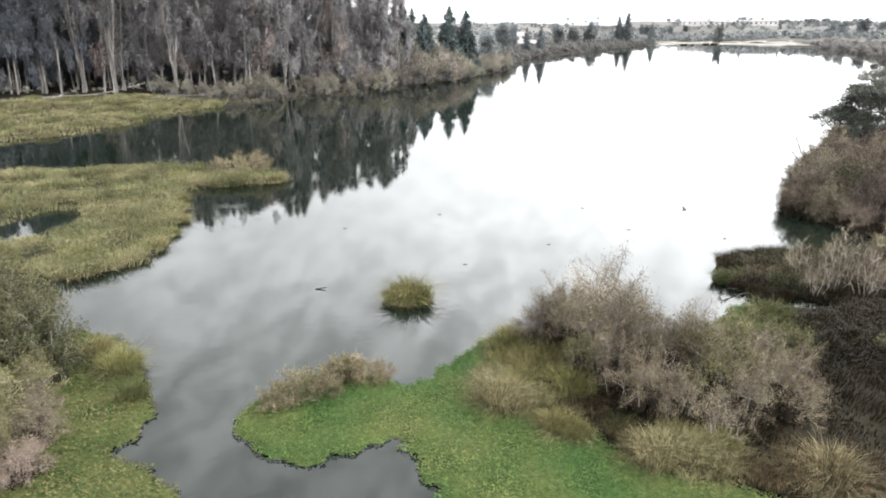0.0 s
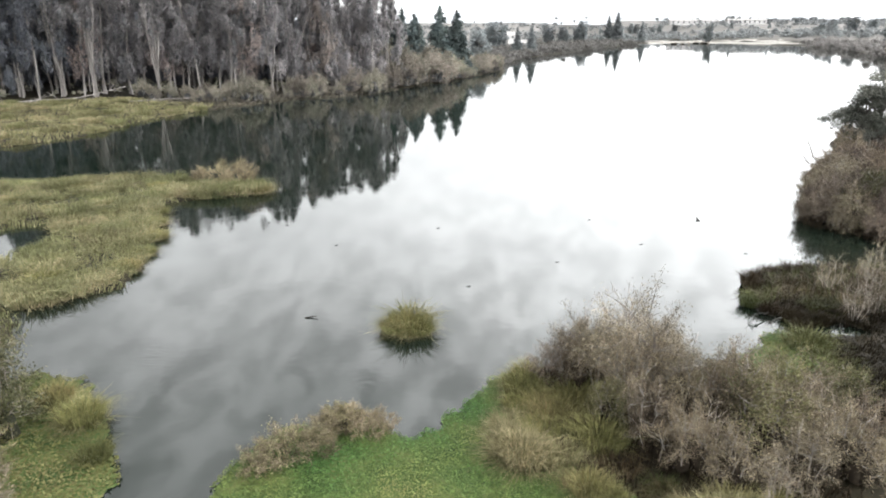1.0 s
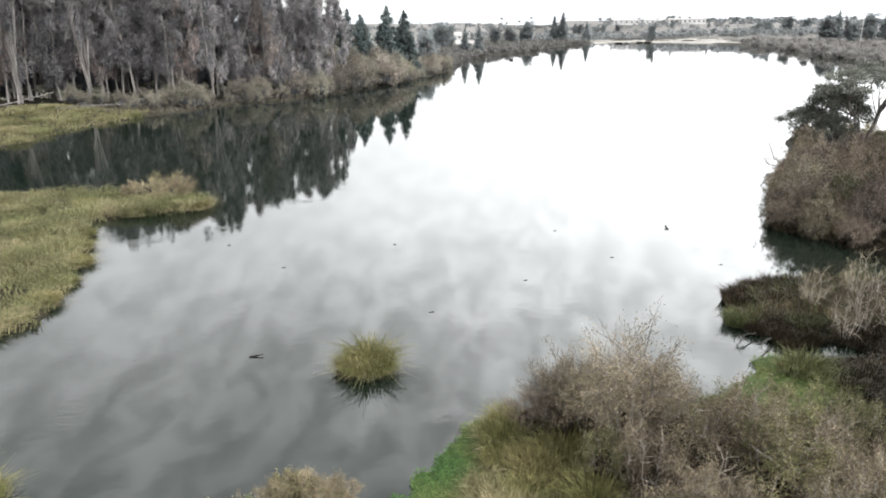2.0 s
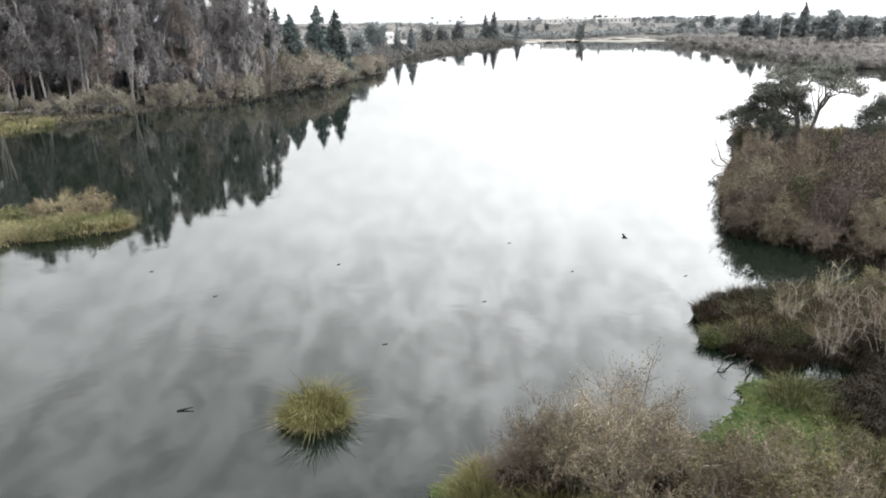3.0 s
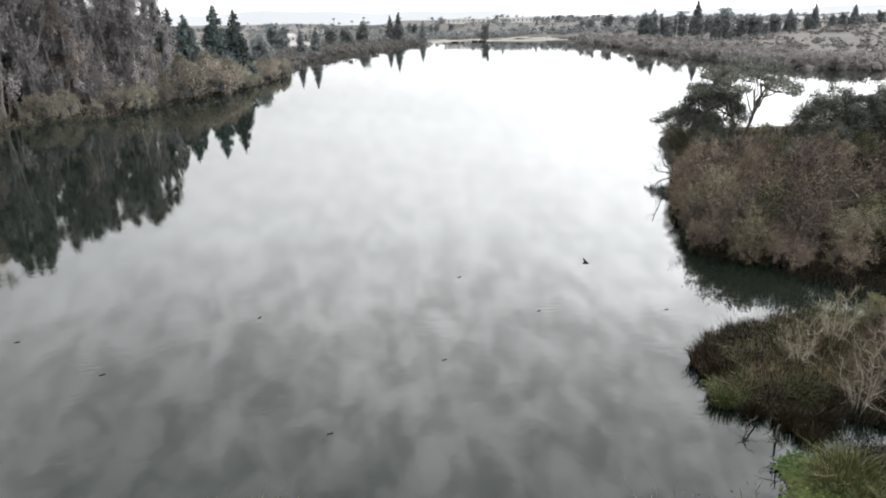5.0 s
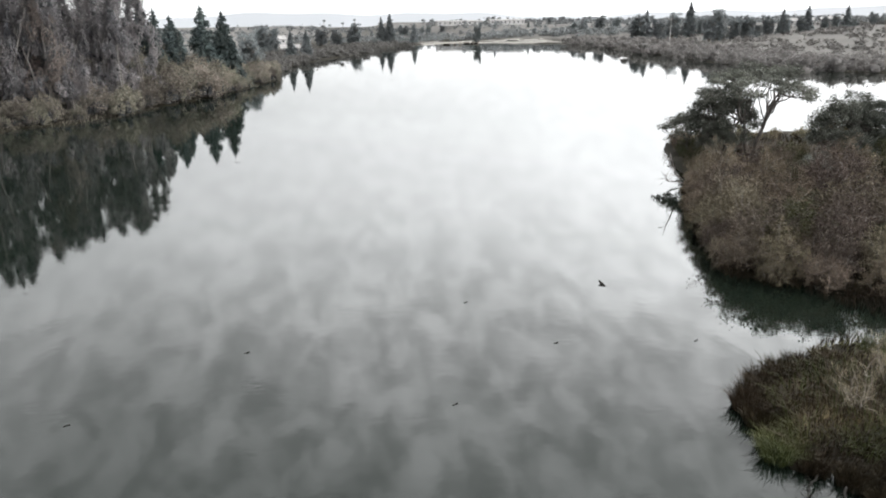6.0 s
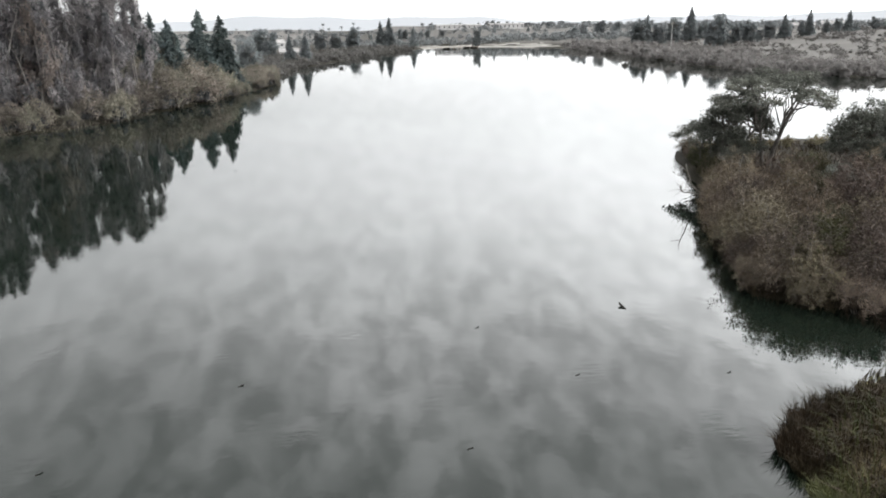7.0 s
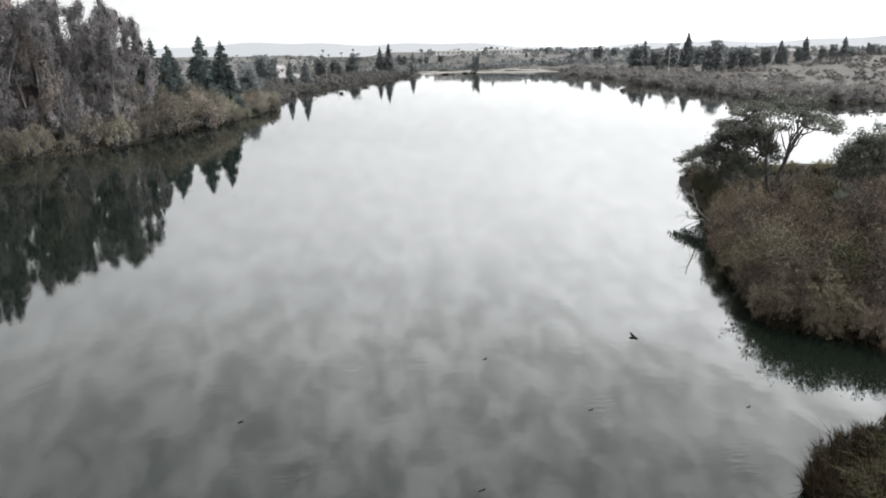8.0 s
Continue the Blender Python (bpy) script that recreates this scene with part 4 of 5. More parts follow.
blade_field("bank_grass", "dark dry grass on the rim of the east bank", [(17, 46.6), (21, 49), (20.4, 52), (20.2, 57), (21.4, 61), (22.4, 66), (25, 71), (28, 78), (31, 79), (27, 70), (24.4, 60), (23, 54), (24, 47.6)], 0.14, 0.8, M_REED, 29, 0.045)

# blades added on the water to imitate dark streaks of reflected shrubs
blade_field("brown_reeds", "sparse dark blades added in the inlet to imitate reflected shrubs", [(22.6, 54.6), (28, 52.3), (33, 49.8), (33.4, 46.6), (28, 47.4), (25, 49.4)], 0.17, 0.75, M_DARKREED, 31, 0.045, on_water=True)

# ---- tussocks ----
TULE = tussock(21, 1.9, 1.8, 900, M_LAKETULE, "green and straw tule tussock standing alone in the water", "tule_tussock", 0.034, splay=0.5, droop=0.6, skirt=0.14)
TULE.matrix_basis = pose(-4.35, 34.9, 0.0)
for x, y, sc, tall in ((-4.95, 34.55, 0.62, 0.8), (-3.8, 34.6, 0.55, 0.9), (-4.4, 34.3, 0.5, 0.7)):
    put(TULE, x, y, 0, random.uniform(0, 360), sc, tall)
PALE = tussock(22, 2.2, 2.0, 800, M_STRAW, "pale straw-coloured grass tussock on the green bank", "grass_tussock", 0.04, "bank tussocks", 0.42, 0.5)
PALE.matrix_basis = pose(1.7, 24.9, 0.1)
PALE.scale = (0.7, 0.7, 0.8)
OLIVE_T = tussock(23, 2.2, 1.8, 800, M_TULE, "olive grass tussock among bare shrubs", "grass_tussock", 0.038, "bank tussocks", 0.45, 0.45)
OLIVE_T.matrix_basis = pose(2.6, 27.6, 0.1)
OLIVE_T.scale = (0.75, 0.75, 0.8)
BROWN_T = tussock(26, 2.0, 1.7, 520, M_BENT, "brown bent grass tussock at the foot of the shrubs", "grass_tussock", 0.03, "bank tussocks", droop=0.7, skirt=0)
BROWN_T.matrix_basis = pose(12.4, 21.8, 0.1)
GREEN_T = tussock(27, 2.0, 1.6, 520, M_DARKGRASS, "dark green grass tussock by the inlet", "grass_tussock", 0.03, "inlet tussocks", droop=0.5, skirt=0)
GREEN_T.matrix_basis = pose(13.8, 35.4, 0.1)
for x, y, sc in ((14.3, 33.8, 0.7), (14.2, 36.2, 0.6), (12.6, 40.6, 0.55), (12.9, 41.4, 0.5), (12.2, 33.6, 0.4), (13.2, 32.2, 0.5), (13.1, 40.9, 0.6), (14.2, 41.6, 0.6), (15.8, 40.4, 0.7), (21.4, 46.6, 0.8), (22.8, 45.8, 0.7), (6.0, 24.0, 0.5), (-12.8, 22.8, 0.6)):
    put(GREEN_T, x, y, 0.08, random.uniform(0, 360), sc)
for x, y, sc, src in ((1.2, 25.4, 0.62, PALE), (2.3, 24.9, 0.5, PALE), (0.9, 26.6, 0.5, PALE), (2.2, 26.4, 0.62, OLIVE_T), (3.0, 25.2, 0.5, PALE), (3.8, 23.6, 0.55, OLIVE_T), (4.4, 23.3, 0.45, OLIVE_T), (3.3, 23.9, 0.36, BROWN_T),
                      (2.3, 28.4, 0.6, OLIVE_T), (3.6, 27.0, 0.6, OLIVE_T), (1.3, 28.3, 0.5, OLIVE_T), (4.2, 26.2, 0.8, OLIVE_T), (1.4, 29.5, 0.7, OLIVE_T), (1.6, 30.6, 0.6, OLIVE_T), (3.4, 28.6, 0.8, OLIVE_T), (4.8, 24.9, 0.6, BROWN_T),
                      (6.6, 22.7, 0.5, PALE), (7.1, 22.2, 0.62, PALE), (7.7, 22.6, 0.66, PALE), (8.4, 22.4, 0.62, PALE), (9.1, 22.0, 0.5, PALE), (7.9, 23.4, 0.6, OLIVE_T), (6.0, 23.6, 0.5, BROWN_T), (9.8, 22.2, 0.55, BROWN_T),
                      (10.6, 21.7, 0.5, BROWN_T), (9.3, 23.2, 0.6, OLIVE_T), (11.4, 22.4, 0.6, BROWN_T), (12.6, 22.2, 0.7, PALE), (13.3, 21.6, 0.62, BROWN_T), (13.7, 22.8, 0.7, BROWN_T), (15.0, 20.8, 0.7, BROWN_T), (12.2, 20.9, 0.5, PALE),
                      (-14.6, 24.8, 0.7, OLIVE_T), (-16.5, 25.8, 0.6, OLIVE_T), (-5.35, 34.75, 0.42, BROWN_T)):
    put(src, x, y, 0.08, random.uniform(0, 360), sc, 1.15)
DARK_T = tussock(24, 1.6, 1.9, 700, M_REED, "dark brown bulrush clump at the water's edge", "reed_clump", 0.03, "inlet reed clumps", 0.2, 0.3, 0)
DARK_T.matrix_basis = pose(13.6, 43.8, 0)
DARK_T.scale = (0.9, 0.9, 0.6)
for x, y, sc in ((14.2, 44.5, 0.9), (15.0, 45.3, 0.85), (13.4, 42.8, 0.8), (16.2, 45.9, 0.9), (17.4, 46.3, 0.8), (13.4, 39.9, 0.6), (14.2, 39.0, 0.7), (14.4, 38.0, 0.6), (15.4, 38.8, 0.7), (14.4, 43.3, 0.85), (13.3, 41.6, 0.6), (18.8, 46.4, 0.8)):
    put(DARK_T, x, y, 0, random.uniform(0, 360), sc, 0.64)

for x, y, sc in ((15.4, 43.2, 0.7), (16.6, 44.0, 0.65), (18.0, 44.4, 0.7), (15.0, 41.8, 0.6), (19.6, 42.6, 0.7), (16.2, 42.2, 0.55), (21.6, 43.6, 0.7), (17.8, 41.2, 0.6)):
    put(BROWN_T, x, y, 0.1, random.uniform(0, 360), sc)

# ---- shrubs on the near banks ----
GREY = [willow(31, 3.6, 4.4, "grey-brown willow shrub with fine pale twigs", M_BARK, M_TWIG, M_DRYLEAF, 11, 7, 46, 46, 0.42, 0.014, 0.07, group="willow shrubs"),
        willow(32, 3.6, 4.0, "bare grey willow shrub with fine pale twigs", M_BARK, M_TWIG, M_TWIG, 10, 8, 48, 22, 0.44, 0.015, 0.08, group="willow shrubs"),
        willow(33, 3.6, 4.6, "tan willow shrub with dry leaves and pale twigs", M_BARK, M_PALETWIG, M_DRYLEAF, 11, 7, 42, 52, 0.4, 0.014, 0.075, group="willow shrubs")]
AIRY = willow(34, 4.6, 3.0, "tall airy tan willow with bare crooked stems", M_BARK, M_PALETWIG, M_PALETWIG, 9, 8, 56, 110, 0.36, 0.013, 0.055, "bare_shrub", "willow shrubs", False, 0.8)
TWIGGY = willow(35, 3.2, 3.8, "leafless silver-grey shrub above the reeds", M_LOG, M_TWIG, M_TWIG, 8, 7, 26, 0, 0.42, 0.014, 0.05, "bare_shrub", "leafless shrubs", False)
OLV = [willow(41, 3.2, 4.0, "sparse olive-yellow shrub with fine grey twigs", M_BARK, M_PALETWIG, M_OLIVE, 10, 7, 28, 70, 0.36, 0.014, 0.095, "olive_shrub", "olive shrubs"),
       willow(42, 3.2, 3.6, "sparse olive-yellow shrub with fine grey twigs", M_BARK, M_PALETWIG, M_OLIVE, 9, 7, 28, 70, 0.36, 0.014, 0.095, "olive_shrub", "olive shrubs")]
BRN = [willow(51 + k, 4.6, 5.8, "rounded brown leafless willow thicket over the water", M_BARK, m, m, 13, 8, 60, 34, 0.48, 0.019, 0.14, "willow_thicket", "willow thickets", M_MASS_BROWN, 0.35)
       for k, m in enumerate((M_BROWNTWIG, M_TANTWIG, M_DARKTWIG))]
DRY = willow(61, 1.5, 2.4, "low dry tan shrub on the floating mat", M_PALETWIG, M_PALETWIG, M_STRAW, 10, 6, 34, 22, 0.3, 0.014, 0.07, "dry_shrub", "dry shrubs", False, 0.7)
GRN = willow(62, 4.2, 5.2, "dense dark green leafy shrub on the bank", M_BARK, M_BROWNTWIG, M_LEAFY, 13, 8, 14, 110, 0.4, 0.014, 0.12, "leafy_shrub", "leafy shrubs", M_MASS_GREEN, 0.4)


def place_all(kinds, rows, rng):
    """The first rows take the models themselves, the rest copies."""
    for n, (x, y, h) in enumerate(rows):
        src, base = kinds[n % len(kinds)]
        z = max(height_at(x, y), 0.0) - 0.03
        turn = rng.uniform(0, 360)
        if n < len(kinds):
            src.matrix_basis = pose(x, y, z, 0, 0, turn)
            src.scale = (h / base,) * 3
        else:
            put(src, x, y, z, turn, 1.0).scale = (h / base * rng.uniform(0.9, 1.1), h / base * rng.uniform(0.9, 1.1), h / base)


rng = np.random.default_rng(5)
place_all([(g, 3.6) for g in GREY], [(3.6, 30.2, 3.1), (2.4, 30.2, 1.9), (7.2, 28.6, 3.0), (8.8, 28.4, 3.0), (5.7, 26.6, 2.5), (6.9, 25.3, 2.4), (8.3, 24.7, 2.1), (10.4, 24.8, 2.3), (11.7, 25.6, 2.7),
          (12.6, 26.6, 2.3), (11.4, 27.9, 2.4), (19, 27.5, 2.6), (20.5, 24.5, 2.5), (21.5, 31, 2.6),
          (26, 36, 3.0), (27, 31, 3.0), (23.5, 28, 2.8), (22.4, 34.6, 2.6), (6.0, 30.2, 2.9), (-15.5, 21.0, 1.6), (21.6, 58.8, 2.1), (23.2, 64.8, 2.4), (24.2, 68.0, 2.4), (26.2, 71.6, 2.6), (30.4, 79.4, 2.4), (27.0, 61.5, 3.6), (31.5, 71, 3.8)], rng)
place_all([(TWIGGY, 3.2)], [(18.4, 40.2, 2.7), (17.0, 42.6, 2.0), (20.9, 41.8, 2.8), (22.9, 40.4, 3.0), (19.8, 44.2, 2.4), (23.5, 43.6, 3.1), (25.5, 41, 3.1),
          (17.2, 39.3, 2.6), (19.6, 39.2, 2.8), (21.8, 39.0, 2.8), (7.8, 25.8, 2.4), (9.4, 23.8, 1.9), (24.4, 38.2, 2.9), (27.5, 43.5, 3)], rng)
place_all([(AIRY, 4.6)], [(5.4, 28.9, 4.9), (3.3, 30.2, 3.0), (4.3, 29.8, 3.5), (6.6, 29.6, 3.3), (9.4, 28.0, 3.0)], rng)
place_all([(g, 3.2) for g in OLV], [(9.6, 26.8, 2.9), (10.6, 28.9, 2.6), (-16.2, 21.2, 2.6), (-16.8, 22.3, 2.1), (-15.2, 18.8, 1.9), (-18.4, 20.6, 2.9), (22.8, 44.8, 2.2), (-15.6, 19.6, 2.3), (-14.9, 18.0, 2.1), (-17.4, 18.6, 2.6),
          (9.2, 30.6, 2.0), (12.2, 29.6, 2.2), (13.6, 30.4, 1.9), (11.4, 31.2, 1.6), (18.5, 31.6, 2.2), (-14.2, 17.2, 2.0), (-17.6, 17.0, 2.4), (-20.5, 19, 2.8), (4.8, 27.6, 2.2)], rng)
place_all([(b, 4.6) for b in BRN], [(21.8, 57.8, 2.8), (23.2, 56.4, 3.0), (25.4, 55.6, 3.4), (28.4, 54.4, 3.6), (32.4, 52.4, 3.8), (36, 50.8, 3.8), (24.2, 54.3, 2.1), (27.0, 53.0, 2.3), (30.2, 51.8, 2.5), (20.8, 58.6, 2.0), (22.4, 55.8, 1.8), (22.5, 60.4, 2.3), (23.4, 63.6, 2.4), (24.5, 67, 2.4), (26.2, 70.6, 2.5), (28.0, 74.6, 2.4), (30.0, 78.6, 2.2),
          (23.2, 58.0, 3.9), (25.4, 65.5, 4.2), (28.8, 73.2, 4.4), (27.4, 57.0, 4.2), (30.6, 59.6, 4.9), (30.0, 66.6, 3.9), (34.8, 68, 4.8),
          (34.0, 75.0, 4.4), (40, 73, 4.2), (37, 61, 5.2), (32.5, 53, 4.4), (39, 54.5, 5.2), (42, 66.5, 4.4), (46, 60, 5.4), (48, 70, 4.6), (46, 79, 4.2), (54, 75, 4.6), (54, 64, 5.2),
          (22.0, 60.8, 2.1), (23.0, 62.8, 2.1), (25.0, 69.8, 1.9), (27.8, 75.0, 1.9), (29.2, 77.2, 1.9), (24.0, 61.8, 3.8), (27.2, 69.4, 3.8), (32.4, 82.2, 2.2), (33.4, 85.6, 2.2),
          (34.8, 89.4, 2.2), (35.8, 93.2, 2.2), (37.4, 97.4, 2.2), (37.5, 80.5, 1.6), (40.5, 90, 1.2), (45, 86, 1.8), (52, 86, 3.2), (60, 72, 5), (60, 58, 5.2), (50, 52, 5), (45, 47, 4.4),
          (37, 48.2, 4), (66, 66, 5), (-13.2, 17.4, 1.7), (-14.4, 19.4, 1.9), (-13.6, 15.6, 1.5), (60, 97, 3), (70, 95, 3), (54, 94, 2.0), (62, 86, 3.4), (72, 80, 4)], rng)
place_all([(DRY, 1.5)], [(-6.4, 23.8, 1.5), (-5.4, 24.2, 1.3), (-4.4, 25.8, 1.2), (-5.2, 25.4, 1.3), (-3.6, 25.9, 1.0), (-7, 23, 1.1)], rng)
place_all([(GRN, 4.2)], [(-17.3, 23.3, 3.6), (-19.8, 24.9, 4.1), (-22.6, 25.8, 4.2), (-25, 23, 4.5), (-20.6, 22.6, 3.6), (33.0, 84.6, 2.2), (33.6, 86.8, 2.4), (34.6, 89.2, 2.2), (35.4, 92, 1.8), (37, 77.4, 3.6), (44, 74.5, 4), (49, 74.6, 5), (39.4, 82.2, 2.0), (33, 70.2, 3.4), (28.6, 62.4, 3.2), (24.6, 57.8, 3.8), (30.6, 55.4, 3.6)], rng)

# ---- oaks and evergreen shrubs on the east point ----
OAK_OPEN = live_oak(71, 8.6, 8.6, "spreading live oak with an open umbrella crown on the point", M_OAK, 4, 36, 0.42, per=300, leaf=0.16)
OAK_DENSE = live_oak(72, 8.0, 7.0, "dark live oak with layered crown on the point", M_OAK, 3, 60, 0.12, per=260, leaf=0.17, thick=0.8)
OAK_LOW = live_oak(73, 5.0, 7.0, "low wide live oak leaning over the water", M_OAK, 3, 30, 0.42, (-0.8, 0.0), 260, 0.16, 0.6)
place_all([(OAK_OPEN, 8.6)], [(38.2, 84.4, 10.4), (46.5, 77.5, 7.4)], rng)
place_all([(OAK_DENSE, 8.0)], [(36.0, 86.2, 8.2), (43.6, 78.5, 7.6), (48.6, 76.5, 8.0), (52.5, 80, 8.2), (58, 78, 8.5), (66, 74, 8.5), (42.0, 75.6, 5.0), (50.5, 72.6, 5.0), (36.2, 72.2, 3.6), (34.9, 84.8, 4.6)], rng)
place_all([(OAK_LOW, 5.0)], [(33.6, 87.4, 5.2), (45.5, 83, 3.4)], rng)

# ---- eucalyptus grove on the west bank ----
EUC = [eucalyptus(81, 21, 2.6), eucalyptus(82, 22, 3.0, 1, 58, 0.16, M_EUC_RED), eucalyptus(83, 20, 2.8, 2, 70, 0.1, None, 0.035), eucalyptus(84, 23, 3.0, 1, 50, 0.38), eucalyptus(85, 19, 2.8, 3, 76, 0.08, None, 0.03)]
rows = []
g = np.random.default_rng(8)
SHORE = np.array([(-118, 100), (-92, 116), (-78, 127), (-66, 130), (-56, 131), (-48, 137), (-42, 142), (-37, 151), (-33, 160)], float)
seg = np.hypot(*np.diff(SHORE, axis=0).T)
for depth, gap in ((2, 2.8), (7, 3.0), (13, 3.6), (20, 4.2)):
    run = 0.0
    while run < seg.sum():
        i = int(np.searchsorted(np.cumsum(seg), run))
        f = (run - (np.cumsum(seg)[i] - seg[i])) / seg[i]
        d = (SHORE[i + 1] - SHORE[i]) / seg[i]
        p = SHORE[i] + (SHORE[i + 1] - SHORE[i]) * f + np.array([-d[1], d[0]]) * (depth + g.uniform(-2, 2)) + g.normal(0, 0.6, 2)
        tall = 28.5 + 2.4 * g.uniform(-1, 1) - 9.5 * (run / seg.sum()) ** 1.6 - 4.5 * max(0, 1 - run / seg.sum() / 0.28)
        if depth < 10 or run / seg.sum() < 0.72:
            rows.append((p[0], p[1], tall))
        run += gap * g.uniform(0.6, 1.5)
order = g.permutation(len(rows))
place_all([(e, h) for e, h in zip(EUC, (21, 22, 20, 23, 19))], [rows[k] for k in order if rows[k][0] > -87], g)
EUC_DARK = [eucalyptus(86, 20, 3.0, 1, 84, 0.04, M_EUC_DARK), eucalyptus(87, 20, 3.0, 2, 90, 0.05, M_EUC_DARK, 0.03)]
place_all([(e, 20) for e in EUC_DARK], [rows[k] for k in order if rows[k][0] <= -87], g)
place_all([(eucalyptus(89, 19, 3.2, 2, 80, 0.05, None, 0.03), 19)], [(-34.8, 156, 19.5), (-33.0, 160, 13.5), (-36.5, 150, 21.0)], g)
# a fan of pale stems at the front of the grove
FAN = eucalyptus(88, 22, 3.2, 5, 60, 0.42, None, 0.06, 0.008)
place_all([(FAN, 22)], [(-80.5, 121.5, 27), (-87, 121.5, 26), (-70.5, 125.5, 25)], g)

# ---- conifers beyond the grove ----
CON = [conifer(91, 16, 9.5, "dark green pyramidal conifer on the bank"), conifer(92, 16, 6.4, "dark slender conifer on the bank")]
place_all([(CON[0], 16), (CON[1], 16)], [(-29.4, 192, 17.3), (-38.4, 176, 18.6), (-25.2, 194, 16.4), (-35.6, 175, 16.6), (-33.0, 177, 15.4), (-31.2, 176, 12.5)], rng)

# ---- shrubs along the west shore ----
SCR = [willow(101, 4.0, 5.4, "brown-green scrub bush on the shore", M_BARK, M_SCRUB, M_SCRUB, 9, 6, 18, 34, 0.6, 0.04, 0.26, "scrub_bush", "shore scrub", M_MASS_EUC, 0.4),
       willow(102, 3.2, 4.8, "dry brown scrub bush on the shore", M_BARK, M_DRYSCRUB, M_DRYSCRUB, 9, 6, 18, 34, 0.55, 0.04, 0.24, "scrub_bush", "shore scrub", M_MASS_EUC, 0.4)]
rows = []
W = np.array([(-74, 124), (-62, 126), (-54, 129), (-49.5, 131), (-44.5, 136), (-60, 121), (-54, 122), (-49, 127), (-44.5, 134), (-39.4, 137), (-35, 144), (-31, 157), (-27, 167), (-21.5, 181), (-16, 206), (-16, 236)], float)
for a, b in zip(W[:-1], W[1:]):
    n = int(np.hypot(*(b - a)) / 2.4)
    along = a[1] > 150
    if a[1] - b[1] > 10:
        continue
    for k in range(n):
        p = a + (b - a) * (k + g.uniform(0, 1)) / n
        for back in ((0.5, 4, 8, 12, 16) if along else (0.5,)):
            if g.uniform() < (0.8 if along else 0.95):
                rows.append((p[0] - back + g.normal(0, 0.8), p[1] + back * 0.4 + g.normal(0, 0.8), (g.uniform(2.8, 4.6) + 0.22 * back + 1.7 if p[1] < 178 else g.uniform(1.8, 3.2) + 0.1 * back) if along else g.uniform(1.6, 4.4)))
place_all([(SCR[0], 4.0), (SCR[1], 3.2)], rows, g)

MT = tussock(25, 2.4, 1.35, 330, M_MARSH, "rounded yellow-green grass mound on the marsh", "grass_mound", 0.05, "marsh mounds", 0.6, 0.8, 0.4)
rows = [(-24, 60.4), (-25, 61.5), (-27, 61.8), (-25.4, 59.4), (-28, 58), (-30.4, 57), (-29.8, 53.4), (-28, 50.5), (-26.6, 47.6), (-25.2, 45), (-24, 42.6), (-23.2, 40), (-22.8, 38.2),
        (-23.6, 36.6), (-25, 35.2), (-27.4, 34.4)]
rows += [(x, y) for x, y in scatter(ISLAND, 2.9, g, 1.0) if polygon_distance(np.array([[x, y]]), POND)[0] < -0.6]
rows += [(x, y) for x, y in scatter(WEST_MARSH, 5.0, g, 1.0)]
MT.matrix_basis = pose(-23.6, 61, 0.1)
for x, y in rows:
    put(MT, x, y, max(height_at(x, y) - 0.05, 0), g.uniform(0, 360), g.uniform(0.6, 1.25))
for x, y in ((-23, 60), (-22.8, 40.4), (-23.4, 43.4), (-24.6, 46.6), (-26.4, 49.6), (-27.8, 52.4), (-29.2, 46), (-27.5, 41), (-26, 37.4), (-30.5, 50.8), (-33, 53.5), (-31, 37), (-36, 51), (-40, 46), (-41, 53), (-38, 58), (-32, 59.5)):
    put(OLIVE_T, x, y, max(height_at(x, y) - 0.05, 0), g.uniform(0, 360), g.uniform(0.5, 0.85), 0.7)
for x in np.arange(39, 62, 1.7):
    put(DRY, x, 98.6 + g.uniform(-1.2, 1.0), max(height_at(x, 98.6), 0) - 0.05, g.uniform(0, 360), g.uniform(0.7, 1.3))
for x, y, h in ((-25.5, 62.4, 2.2), (-27.6, 62.8, 2.0), (-29.5, 62.6, 1.5)):
    put(DRY, x, y, 0.1, g.uniform(0, 360), h / 1.5)

# ---- far shores ----


def far_clumps(name, label, pts, low, high, mat, seed, per=95, tall=0.75, leaf=None):
    """Far scrub or woods: many uneven leafy heads that touch the ground."""
    rng = np.random.default_rng(seed)
    s = Soup()
    z = land_height(pts[:, 0], pts[:, 1]).clip(0)
    for (x, y), g0 in zip(pts, z):
        h = rng.uniform(low, high) * rng.uniform(0.7, 1.15)
        for _ in range(5):
            r = h * rng.uniform(0.16, 0.42)
            c = (x + rng.normal(0, h * 0.7), y + rng.normal(0, h * 0.7), g0 + h * rng.uniform(0.0, 0.45) * tall / 0.75)
            lump(s, rng, c, r * 0.55, r * tall * 0.6, 0.16)
            clump(s, rng, c, r * 1.15, per // 5, leaf or h * 0.17, (leaf or h * 0.17) * 0.3, 0.6, tall)
    me = s.mesh(name, mat, True)
    return tagged(new(name, me), label, "scrub", kind="stuff")


def band(line, depth, spacing, rng, side):
    """Jittered points in a band beside a line."""
    out = []
    line = np.asarray(line, float)
    for a, b in zip(line[:-1], line[1:]):
        L = np.hypot(*(b - a))
        d = (b - a) / L
        nrm = np.array([-d[1], d[0]]) * side
        for _ in range(int(L * depth / spacing ** 2)):
            out.append(a + d * rng.uniform(0, L) + nrm * depth * rng.uniform(0, 1) ** 1.4)
    return np.array(out)


